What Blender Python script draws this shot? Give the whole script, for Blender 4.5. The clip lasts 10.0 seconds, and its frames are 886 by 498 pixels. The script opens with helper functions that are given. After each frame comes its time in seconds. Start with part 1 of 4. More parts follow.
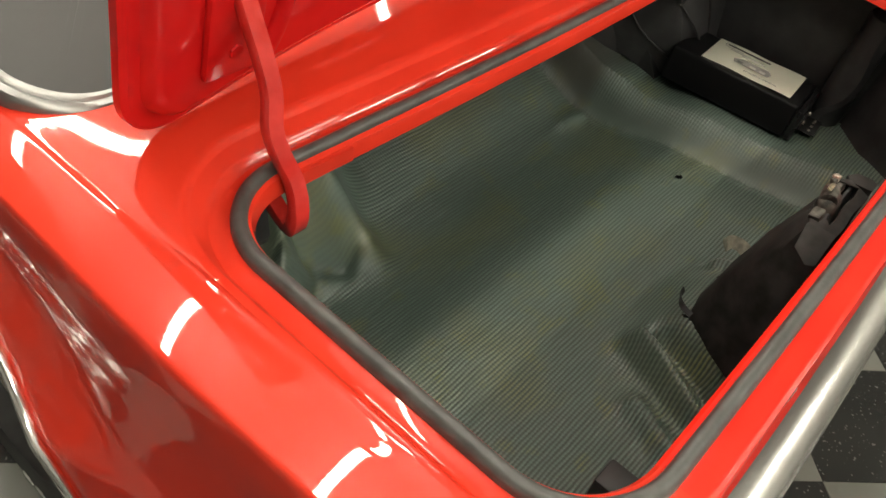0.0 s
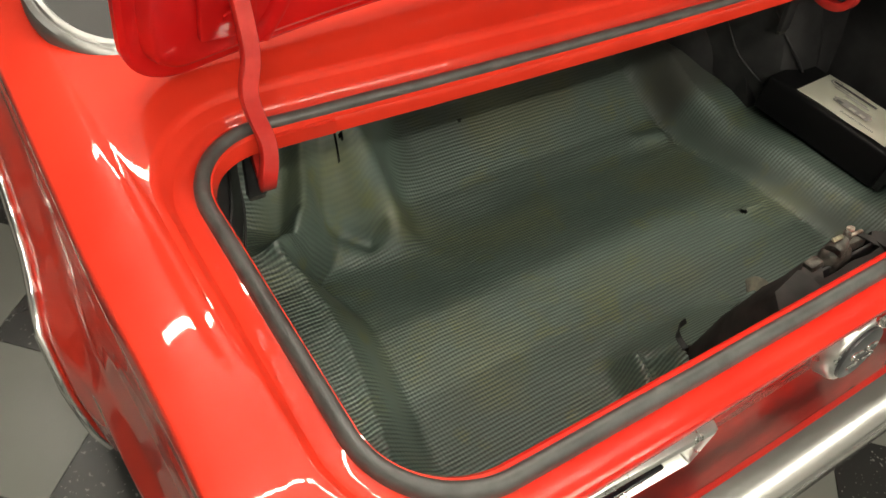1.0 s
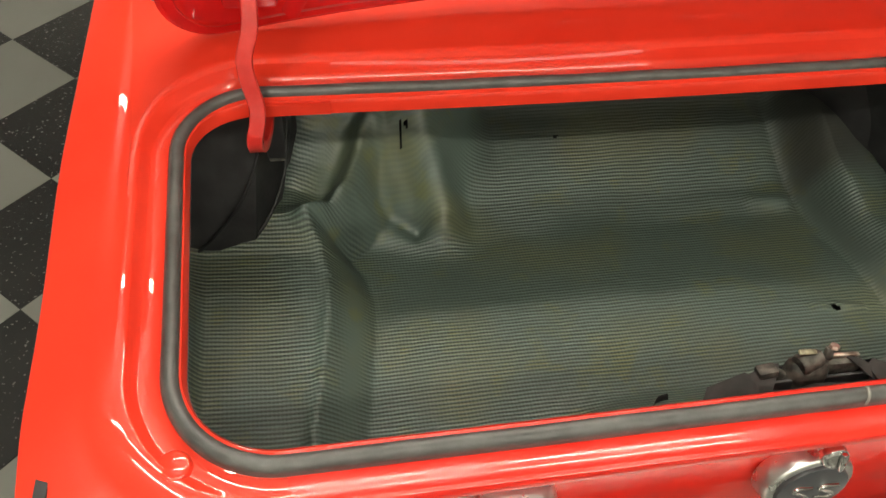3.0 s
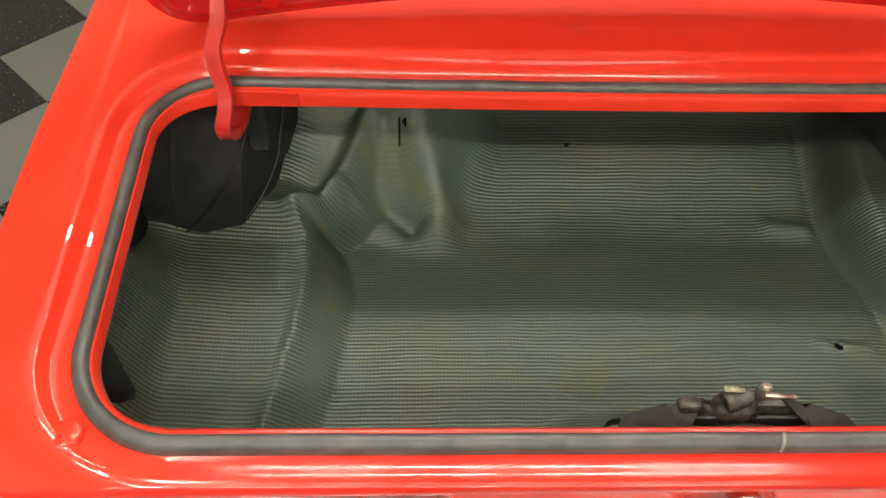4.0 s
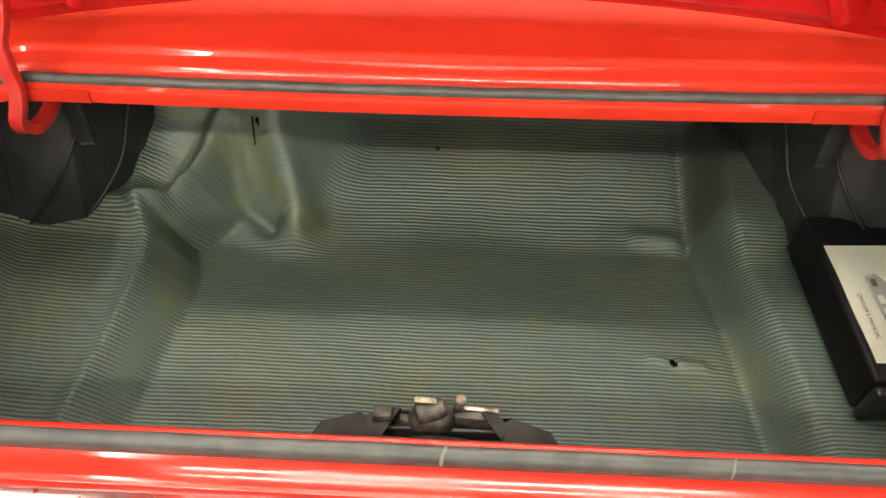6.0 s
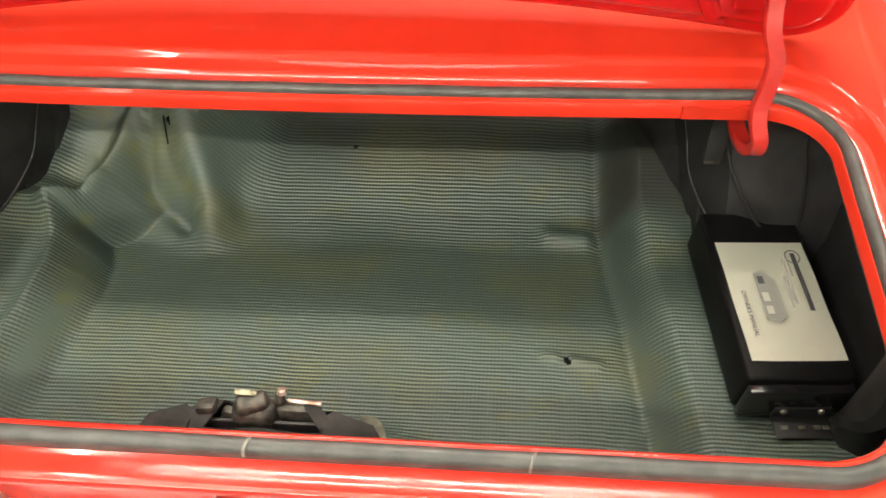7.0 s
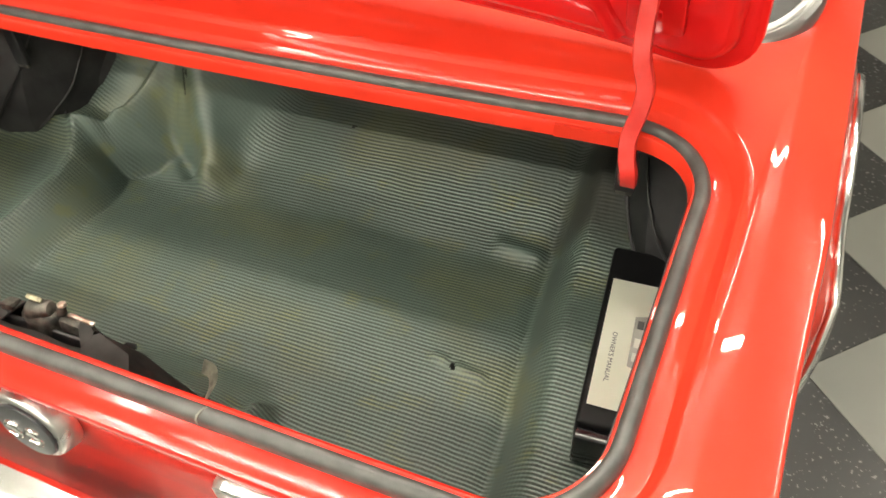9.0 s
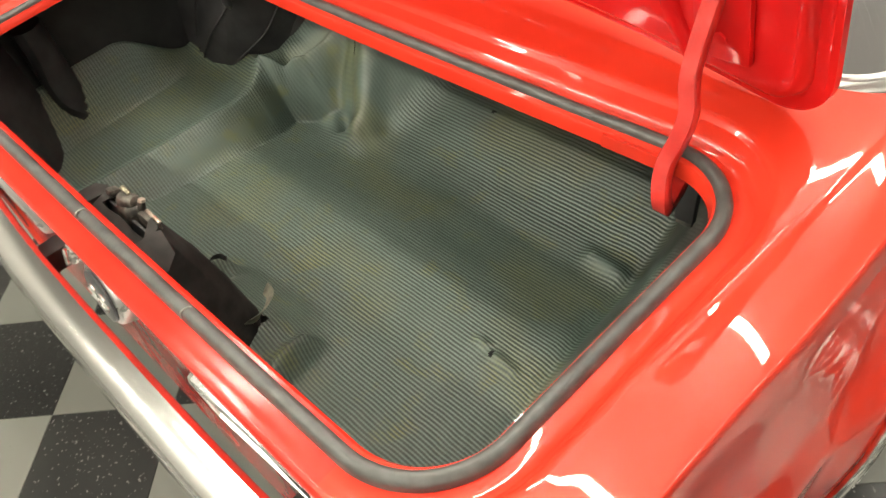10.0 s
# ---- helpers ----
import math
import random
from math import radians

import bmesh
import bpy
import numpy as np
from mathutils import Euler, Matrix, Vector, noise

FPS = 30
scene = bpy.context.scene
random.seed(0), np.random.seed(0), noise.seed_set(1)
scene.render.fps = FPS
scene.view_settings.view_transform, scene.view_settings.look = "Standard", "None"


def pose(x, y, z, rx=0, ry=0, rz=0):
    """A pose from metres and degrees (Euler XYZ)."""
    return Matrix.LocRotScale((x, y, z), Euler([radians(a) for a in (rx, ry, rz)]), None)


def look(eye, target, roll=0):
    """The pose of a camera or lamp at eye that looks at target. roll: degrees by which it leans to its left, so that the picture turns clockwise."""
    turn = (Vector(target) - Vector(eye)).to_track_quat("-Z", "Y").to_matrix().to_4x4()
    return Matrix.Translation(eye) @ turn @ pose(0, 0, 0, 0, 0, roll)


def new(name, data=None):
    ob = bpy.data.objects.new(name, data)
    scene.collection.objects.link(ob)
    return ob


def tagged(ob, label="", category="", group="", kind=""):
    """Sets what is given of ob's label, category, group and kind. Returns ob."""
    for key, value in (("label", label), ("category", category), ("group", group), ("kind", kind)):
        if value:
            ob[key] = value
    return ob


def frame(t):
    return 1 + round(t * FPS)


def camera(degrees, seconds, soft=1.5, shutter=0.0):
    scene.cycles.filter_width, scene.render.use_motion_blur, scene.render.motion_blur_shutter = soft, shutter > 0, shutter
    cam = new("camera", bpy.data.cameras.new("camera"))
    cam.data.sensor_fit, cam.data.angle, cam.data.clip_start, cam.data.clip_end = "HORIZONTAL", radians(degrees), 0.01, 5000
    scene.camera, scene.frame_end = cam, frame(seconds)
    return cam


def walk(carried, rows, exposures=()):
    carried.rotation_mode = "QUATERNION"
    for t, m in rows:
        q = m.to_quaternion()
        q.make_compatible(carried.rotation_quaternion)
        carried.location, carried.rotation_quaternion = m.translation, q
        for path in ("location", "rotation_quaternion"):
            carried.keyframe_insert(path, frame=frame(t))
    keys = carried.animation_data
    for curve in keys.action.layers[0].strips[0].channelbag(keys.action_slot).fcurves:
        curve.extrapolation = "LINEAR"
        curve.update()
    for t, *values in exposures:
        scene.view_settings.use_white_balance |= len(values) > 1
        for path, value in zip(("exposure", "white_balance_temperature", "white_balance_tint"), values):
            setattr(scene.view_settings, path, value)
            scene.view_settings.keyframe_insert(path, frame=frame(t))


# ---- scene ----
cam = camera(59.83, 10.0, shutter=0.25)
PATH = [
    (0, (-1.0647, 0.1295, 1.4747), (0.0857, 0.8918, 0.1200), 11.80),
    (0.5, (-0.9881, 0.0198, 1.5024), (0.0076, 0.9226, 0.1200), 10.75),
    (1, (-0.8970, -0.0662, 1.5222), (-0.0527, 0.9454, 0.1200), 10.03),
    (1.5, (-0.8050, -0.1360, 1.5372), (-0.1010, 0.9550, 0.1200), 8.89),
    (2, (-0.7101, -0.1805, 1.5570), (-0.1545, 0.9633, 0.1200), 7.79),
    (3.5, (-0.4393, -0.2079, 1.5715), (-0.2812, 1.0191, 0.1200), 3.62),
    (4, (-0.3404, -0.2146, 1.5764), (-0.2846, 1.0114, 0.1200), 2.12),
    (4.5, (-0.2535, -0.2192, 1.5867), (-0.2615, 1.0113, 0.1200), 1.50),
    (5, (-0.1465, -0.2035, 1.5870), (-0.1914, 1.0215, 0.1200), 0.70),
    (6.5, (0.1487, -0.2006, 1.5684), (0.0548, 1.0270, 0.1200), -1.43),
    (7, (0.2631, -0.1983, 1.5673), (0.1356, 1.0287, 0.1200), -2.41),
    (7.5, (0.3695, -0.1965, 1.5605), (0.2114, 1.0324, 0.1200), -3.05),
    (8, (0.4873, -0.1758, 1.5512), (0.2535, 1.0403, 0.1200), -3.86),
    (8.5, (0.6192, -0.1460, 1.5444), (0.2473, 1.0463, 0.1200), -5.51),
    (9, (0.7427, -0.1161, 1.5308), (0.1316, 1.0132, 0.1200), -7.52),
    (9.5, (0.8733, -0.0735, 1.5245), (-0.0019, 0.9263, 0.1200), -9.85),
    (10, (1.0016, 0.0053, 1.5119), (-0.1161, 0.8334, 0.1200), -11.83),
]
EXPOSURES = [(0.0, -0.68), (1.5, -0.72), (2.0, -0.74), (4.0, -0.46), (5.0, -0.40), (6.5, -0.10), (8.5, 0.00), (10.0, 0.00)]
walk(cam, [(t, look(eye, target, roll)) for t, eye, target, roll in PATH], EXPOSURES)

# ---- light of the hall: fluorescent ceiling strips, some of them added ----
world = bpy.data.worlds.new("world")
scene.world = world
world.use_nodes = True
world.node_tree.nodes["Background"].inputs["Color"].default_value = (0.9, 0.95, 1.0, 1)
world.node_tree.nodes["Background"].inputs["Strength"].default_value = 0.05
PANEL_GLOW = 146.0
CEIL, LAMP_Z = 3.72, 3.40


# ---- materials ----
def mat(name, base=(0.5, 0.5, 0.5), rough=0.5, metal=0.0, coat=0.0, coat_rough=0.03, spec=0.5):
    m = bpy.data.materials.new(name)
    m.use_nodes = True
    p = m.node_tree.nodes["Principled BSDF"]
    p.inputs["Base Color"].default_value = (*base, 1)
    p.inputs["Roughness"].default_value = rough
    p.inputs["Metallic"].default_value = metal
    p.inputs["Coat Weight"].default_value = coat
    p.inputs["Coat Roughness"].default_value = coat_rough
    p.inputs["Specular IOR Level"].default_value = spec
    return m, m.node_tree, p


def link(nt, a, b):
    nt.links.new(a, b)


def node(nt, kind, **values):
    n = nt.nodes.new(kind)
    for k, v in values.items():
        n.inputs[k.replace("_", " ")].default_value = v
    return n


def coords(nt):
    return nt.nodes.new("ShaderNodeTexCoord").outputs["Object"]


def grain(nt, p, c1, c2, scale, detail=6.0, lo=0.35, hi=0.65, vec=None):
    """Base colour that wanders between two colours."""
    n = node(nt, "ShaderNodeTexNoise", Scale=scale, Detail=detail)
    link(nt, vec or coords(nt), n.inputs["Vector"])
    r = nt.nodes.new("ShaderNodeValToRGB")
    r.color_ramp.elements[0].position, r.color_ramp.elements[1].position = lo, hi
    r.color_ramp.elements[0].color, r.color_ramp.elements[1].color = (*c1, 1), (*c2, 1)
    link(nt, n.outputs["Fac"], r.inputs["Fac"])
    link(nt, r.outputs["Color"], p.inputs["Base Color"])
    return r.outputs["Color"]


def bump(nt, p, scale, strength, distance=0.002, detail=4.0):
    n = node(nt, "ShaderNodeTexNoise", Scale=scale, Detail=detail)
    link(nt, coords(nt), n.inputs["Vector"])
    b = node(nt, "ShaderNodeBump", Strength=strength, Distance=distance)
    link(nt, n.outputs["Fac"], b.inputs["Height"])
    link(nt, b.outputs["Normal"], p.inputs["Normal"])
    return b


def rough_noise(nt, p, scale, lo, hi):
    n = node(nt, "ShaderNodeTexNoise", Scale=scale, Detail=5.0)
    link(nt, coords(nt), n.inputs["Vector"])
    mr = node(nt, "ShaderNodeMapRange", To_Min=lo, To_Max=hi)
    link(nt, n.outputs["Fac"], mr.inputs["Value"])
    link(nt, mr.outputs["Result"], p.inputs["Roughness"])


PAINT, nt, p = mat("red car paint", (0.74, 0.02, 0.009), 0.4, 0.0, 1.0, 0.025, 0.05)
grain(nt, p, (0.58, 0.030, 0.014), (0.64, 0.037, 0.017), 6.0)
bump(nt, p, 14.0, 0.012, 0.002, 1.0)
PAINT_TAIL, nt, p = mat("red car paint, dulled by handling", (0.70, 0.02, 0.009), 0.42, 0.0, 1.0, 0.13, 0.05)
grain(nt, p, (0.66, 0.018, 0.009), (0.74, 0.026, 0.013), 7.0)
n = node(nt, "ShaderNodeTexNoise", Scale=11.0, Detail=5.0)
link(nt, coords(nt), n.inputs["Vector"])
mr = node(nt, "ShaderNodeMapRange", From_Min=0.3, From_Max=0.7, To_Min=0.06, To_Max=0.22)
link(nt, n.outputs["Fac"], mr.inputs["Value"])
link(nt, mr.outputs["Result"], p.inputs["Coat Roughness"])
bump(nt, p, 14.0, 0.012, 0.002, 1.0)
PAINT_ARM, nt, p = mat("lumpy red paint on forged steel", (0.62, 0.03, 0.025), 0.4, 0.0, 1.0, 0.04, 0.05)
grain(nt, p, (0.44, 0.018, 0.014), (0.54, 0.036, 0.028), 30.0)
bump(nt, p, 45.0, 0.5, 0.004, 1.0)
PAINT_IN, nt, p = mat("red paint inside the lid", (0.50, 0.010, 0.010), 0.4, 0.0, 0.8, 0.06, 0.05)
grain(nt, p, (0.46, 0.008, 0.009), (0.53, 0.010, 0.010), 9.0)
bump(nt, p, 20.0, 0.04, 0.002, 2.0)
CHROME, nt, p = mat("chrome", (0.80, 0.80, 0.78), 0.09, 1.0)
rough_noise(nt, p, 30.0, 0.06, 0.16)
bump(nt, p, 14.0, 0.05, 0.002, 2.0)
BUMPER_CHROME, nt, p = mat("worn bumper chrome", (0.92, 0.92, 0.90), 0.22, 1.0)
rough_noise(nt, p, 24.0, 0.16, 0.22)
bump(nt, p, 14.0, 0.012, 0.002, 2.0)
SATIN, nt, p = mat("brushed chrome", (0.80, 0.80, 0.78), 0.3, 1.0)
rough_noise(nt, p, 40.0, 0.22, 0.36)
bump(nt, p, 30.0, 0.05, 0.002, 2.0)
TRIM, nt, p = mat("satin bright trim", (0.22, 0.22, 0.215), 0.30, 0.85)
rough_noise(nt, p, 20.0, 0.26, 0.40)
STEEL, nt, p = mat("worn steel", (0.42, 0.38, 0.31), 0.42, 0.9)
grain(nt, p, (0.20, 0.15, 0.11), (0.62, 0.58, 0.50), 60.0)
bump(nt, p, 120.0, 0.3)
RUST, nt, p = mat("rusty latch metal", (0.20, 0.15, 0.11), 0.6, 0.6)
grain(nt, p, (0.018, 0.018, 0.016), (0.12, 0.115, 0.10), 70.0)
bump(nt, p, 140.0, 0.4)
PRIMER, nt, p = mat("grey primed sheet metal", (0.09, 0.09, 0.088), 0.8, 0.0, 0.0, 0.03, 0.2)
grain(nt, p, (0.012, 0.012, 0.0115), (0.030, 0.029, 0.028), 26.0)
bump(nt, p, 80.0, 0.2)
RUBBER, nt, p = mat("grey rubber seal", (0.055, 0.057, 0.054), 0.42)
grain(nt, p, (0.042, 0.044, 0.042), (0.070, 0.073, 0.069), 40.0)
bump(nt, p, 200.0, 0.15)
SEAM, nt, p = mat("seal joint putty", (0.17, 0.17, 0.15), 0.6)
TORN, nt, p = mat("torn mat backing", (0.16, 0.155, 0.12), 0.8)
grain(nt, p, (0.10, 0.10, 0.08), (0.24, 0.23, 0.18), 60.0)
TYRE, nt, p = mat("tyre rubber", (0.018, 0.018, 0.019), 0.6)
grain(nt, p, (0.014, 0.014, 0.014), (0.028, 0.028, 0.028), 30.0)
WHITE_RUBBER, nt, p = mat("white tyre lettering", (0.55, 0.55, 0.52), 0.6)
BLACK, nt, p = mat("black underbody paint", (0.012, 0.012, 0.013), 0.55)
grain(nt, p, (0.008, 0.008, 0.009), (0.020, 0.020, 0.021), 18.0)
bump(nt, p, 60.0, 0.25)
TUB, nt, p = mat("dark grey spattered sheet metal", (0.045, 0.045, 0.047), 0.55)
grain(nt, p, (0.012, 0.012, 0.0135), (0.026, 0.026, 0.027), 24.0)
bump(nt, p, 90.0, 0.25)
PLASTIC, nt, p = mat("black powder-coated box", (0.006, 0.006, 0.0065), 0.45, 0.0, 0.0, 0.03, 0.1)
bump(nt, p, 300.0, 0.15, 0.001)
GLOSS_BLACK, nt, p = mat("gloss black plastic", (0.008, 0.008, 0.009), 0.15)
PAPER, nt, p = mat("white printed paper", (0.74, 0.72, 0.62), 0.6)
grain(nt, p, (0.90, 0.91, 0.76), (0.94, 0.95, 0.82), 12.0)
INK, nt, p = mat("black print", (0.06, 0.06, 0.06), 0.6)
INK_GREY, nt, p = mat("grey print", (0.24, 0.24, 0.22), 0.6)
INK_PALE, nt, p = mat("pale grey print", (0.50, 0.49, 0.44), 0.6)
GLASS, nt, p = mat("grey hazed window glass", (0.026, 0.027, 0.026), 0.5, 0.0, 0.0, 0.03, 0.4)
LENS, nt, p = mat("dark red lamp lens", (0.16, 0.004, 0.006), 0.12, 0.0, 0.5)
EMBLEM, nt, p = mat("dark grey emblem face", (0.06, 0.065, 0.07), 0.3, 0.3)
BRASS, nt, p = mat("yellowed metal", (0.45, 0.38, 0.16), 0.45, 0.7)
grain(nt, p, (0.10, 0.09, 0.06), (0.42, 0.40, 0.28), 80.0)


def make_mat_fabric():
    m, nt, p = mat("grey-green ribbed trunk mat", (0.1, 0.11, 0.1), 0.46, 0.0, 0.0, 0.03, 0.6)
    arc = nt.nodes.new("ShaderNodeAttribute")
    arc.attribute_name = "rib"
    flat = nt.nodes.new("ShaderNodeAttribute")
    flat.attribute_name = "smooth"
    obj = coords(nt)
    wob = node(nt, "ShaderNodeTexNoise", Scale=9.0, Detail=2.0)
    link(nt, obj, wob.inputs["Vector"])
    ph = nt.nodes.new("ShaderNodeMath")
    ph.operation = "MULTIPLY_ADD"
    link(nt, wob.outputs["Fac"], ph.inputs[0])
    ph.inputs[1].default_value = 0.007
    link(nt, arc.outputs["Fac"], ph.inputs[2])
    w = nt.nodes.new("ShaderNodeMath")
    w.operation = "MULTIPLY"
    link(nt, ph.outputs[0], w.inputs[0])
    w.inputs[1].default_value = 2 * math.pi / 0.0073
    sn = nt.nodes.new("ShaderNodeMath")
    sn.operation = "SINE"
    link(nt, w.outputs[0], sn.inputs[0])
    # fine cross grain that breaks the ribs up
    mp = nt.nodes.new("ShaderNodeMapping")
    mp.inputs["Scale"].default_value = (260, 420, 260)
    link(nt, obj, mp.inputs["Vector"])
    fine = node(nt, "ShaderNodeTexNoise", Scale=1.0, Detail=2.0)
    link(nt, mp.outputs[0], fine.inputs["Vector"])
    # weave across the ribs
    sep = nt.nodes.new("ShaderNodeSeparateXYZ")
    link(nt, obj, sep.inputs[0])
    cx = nt.nodes.new("ShaderNodeMath")
    cx.operation = "MULTIPLY"
    link(nt, sep.outputs["X"], cx.inputs[0])
    cx.inputs[1].default_value = 2 * math.pi / 0.0062
    cs = nt.nodes.new("ShaderNodeMath")
    cs.operation = "SINE"
    link(nt, cx.outputs[0], cs.inputs[0])
    wv = nt.nodes.new("ShaderNodeMath")
    wv.operation = "MULTIPLY_ADD"
    link(nt, cs.outputs[0], wv.inputs[0])
    wv.inputs[1].default_value = 0.18
    link(nt, sn.outputs[0], wv.inputs[2])
    mix = nt.nodes.new("ShaderNodeMath")
    mix.operation = "MULTIPLY_ADD"
    link(nt, fine.outputs["Fac"], mix.inputs[0])
    mix.inputs[1].default_value = 0.9
    link(nt, wv.outputs[0], mix.inputs[2])
    keep = nt.nodes.new("ShaderNodeMath")
    keep.operation = "MULTIPLY"
    inv = nt.nodes.new("ShaderNodeMath")
    inv.operation = "SUBTRACT"
    inv.inputs[0].default_value = 1.0
    link(nt, flat.outputs["Fac"], inv.inputs[1])
    worn = node(nt, "ShaderNodeTexNoise", Scale=7.0, Detail=3.0)
    link(nt, obj, worn.inputs["Vector"])
    fade = node(nt, "ShaderNodeMapRange", From_Min=0.35, From_Max=0.65, To_Min=0.70, To_Max=1.20)
    link(nt, worn.outputs["Fac"], fade.inputs["Value"])
    ribs = nt.nodes.new("ShaderNodeMath")
    ribs.operation = "MULTIPLY"
    link(nt, mix.outputs[0], ribs.inputs[0])
    link(nt, fade.outputs["Result"], ribs.inputs[1])
    link(nt, ribs.outputs[0], keep.inputs[0])
    link(nt, inv.outputs[0], keep.inputs[1])
    ramp = nt.nodes.new("ShaderNodeMapRange")
    ramp.inputs["From Min"].default_value, ramp.inputs["From Max"].default_value = -0.25, 1.2
    pale = nt.nodes.new("ShaderNodeMath")
    pale.operation = "MULTIPLY_ADD"
    link(nt, flat.outputs["Fac"], pale.inputs[0])
    pale.inputs[1].default_value = 0.85
    link(nt, keep.outputs[0], pale.inputs[2])
    link(nt, pale.outputs[0], ramp.inputs["Value"])
    # broad olive and bluish stains
    st = node(nt, "ShaderNodeTexNoise", Scale=4.5, Detail=5.0)
    link(nt, obj, st.inputs["Vector"])
    c = nt.nodes.new("ShaderNodeValToRGB")
    c.color_ramp.elements[0].position, c.color_ramp.elements[1].position = 0.50, 0.66
    c.color_ramp.elements[0].color, c.color_ramp.elements[1].color = (0.114, 0.158, 0.136, 1), (0.150, 0.170, 0.098, 1)
    link(nt, st.outputs["Fac"], c.inputs["Fac"])
    dark = nt.nodes.new("ShaderNodeMix")
    dark.data_type = "RGBA"
    link(nt, ramp.outputs["Result"], dark.inputs["Factor"])
    dark.inputs[6].default_value = (0.040, 0.058, 0.048, 1)
    blot = node(nt, "ShaderNodeTexNoise", Scale=17.0, Detail=3.0)
    link(nt, obj, blot.inputs["Vector"])
    spot = node(nt, "ShaderNodeMapRange", From_Min=0.57, From_Max=0.70, To_Min=0.0, To_Max=0.75)
    link(nt, blot.outputs["Fac"], spot.inputs["Value"])
    olive = nt.nodes.new("ShaderNodeMix")
    olive.data_type = "RGBA"
    link(nt, spot.outputs["Result"], olive.inputs["Factor"])
    link(nt, c.outputs["Color"], olive.inputs[6])
    olive.inputs[7].default_value = (0.165, 0.180, 0.070, 1)
    link(nt, olive.outputs[2], dark.inputs[7])
    # soot and the shade below the deck and in the folds, mixed into the colour
    grime_shade = nt.nodes.new("ShaderNodeAttribute")
    grime_shade.attribute_name = "grime_shade"
    soot_shade = nt.nodes.new("ShaderNodeMix")
    soot_shade.data_type = "RGBA"
    link(nt, grime_shade.outputs["Fac"], soot_shade.inputs["Factor"])
    link(nt, dark.outputs[2], soot_shade.inputs[6])
    soot_shade.inputs[7].default_value = (0.030, 0.029, 0.025, 1)
    link(nt, soot_shade.outputs[2], p.inputs["Base Color"])
    b = node(nt, "ShaderNodeBump", Strength=0.45, Distance=0.0017)
    link(nt, keep.outputs[0], b.inputs["Height"])
    link(nt, b.outputs["Normal"], p.inputs["Normal"])
    return m


MAT = make_mat_fabric()


def tile_mat(name, c1, c2, speck, lo=0.68):
    m, nt, p = mat(name, c1, 0.28)
    shift = nt.nodes.new("ShaderNodeVectorMath")
    shift.operation = "MULTIPLY_ADD"
    link(nt, nt.nodes.new("ShaderNodeObjectInfo").outputs["Random"], shift.inputs[0])
    shift.inputs[1].default_value = (40, 70, 20)
    link(nt, coords(nt), shift.inputs[2])
    obj = shift.outputs[0]
    grain(nt, p, c1, c2, 2.5, 4.0, vec=obj)
    base = p.inputs["Base Color"].links[0].from_socket
    info = nt.nodes.new("ShaderNodeObjectInfo")
    hsv = nt.nodes.new("ShaderNodeHueSaturation")
    mr = node(nt, "ShaderNodeMapRange", To_Min=0.85, To_Max=1.15)
    link(nt, info.outputs["Random"], mr.inputs["Value"])
    link(nt, mr.outputs["Result"], hsv.inputs["Value"])
    link(nt, base, hsv.inputs["Color"])
    v = node(nt, "ShaderNodeTexNoise", Scale=120.0, Detail=1.0)
    link(nt, obj, v.inputs["Vector"])
    r = nt.nodes.new("ShaderNodeValToRGB")
    r.color_ramp.elements[0].position, r.color_ramp.elements[1].position = lo, lo + 0.04
    link(nt, v.outputs["Fac"], r.inputs["Fac"])
    mx = nt.nodes.new("ShaderNodeMix")
    mx.data_type = "RGBA"
    link(nt, r.outputs["Color"], mx.inputs["Factor"])
    link(nt, hsv.outputs["Color"], mx.inputs[6])
    mx.inputs[7].default_value = (*speck, 1)
    link(nt, mx.outputs[2], p.inputs["Base Color"])
    p.inputs["Roughness"].default_value = 0.27
    return m


TILE_DARK = tile_mat("charcoal vinyl tile", (0.016, 0.0165, 0.0165), (0.026, 0.027, 0.026), (0.13, 0.13, 0.125))
TILE_LIGHT = tile_mat("pale grey vinyl tile", (0.140, 0.145, 0.130), (0.152, 0.158, 0.142), (0.135, 0.139, 0.125), 0.76)
WALL, nt, p = mat("grey painted wall", (0.3, 0.3, 0.28), 0.7)
grain(nt, p, (0.50, 0.50, 0.48), (0.58, 0.58, 0.56), 1.5)
CEILING, nt, p = mat("grey ceiling paint", (0.30, 0.30, 0.29), 0.8)
grain(nt, p, (0.24, 0.24, 0.23), (0.30, 0.30, 0.29), 2.0)
GLOW = bpy.data.materials.new("fluorescent diffuser")
GLOW.use_nodes = True
gn = GLOW.node_tree.nodes["Principled BSDF"]
gn.inputs["Emission Color"].default_value = (1.0, 0.93, 0.78, 1)
gn.inputs["Emission Strength"].default_value = PANEL_GLOW


# ---- mesh helpers ----
def thing(name, label, category, kind="", group="", at=(0, 0, 0)):
    ob = new(name)
    ob.location = at
    return tagged(ob, label, category, group, kind)


def part(name, bm, material, parent=None, label="", smooth=True):
    me = bpy.data.meshes.new(name)
    bm.normal_update()
    bm.to_mesh(me)
    bm.free()
    me.materials.append(material)
    if smooth:
        me.polygons.foreach_set("use_smooth", [True] * len(me.polygons))
        me.set_sharp_from_angle(angle=radians(38))
    ob = new(name, me)
    if parent:
        ob.parent = parent
        ob.matrix_parent_inverse = Matrix.Translation(-parent.location)
    return tagged(ob, label)


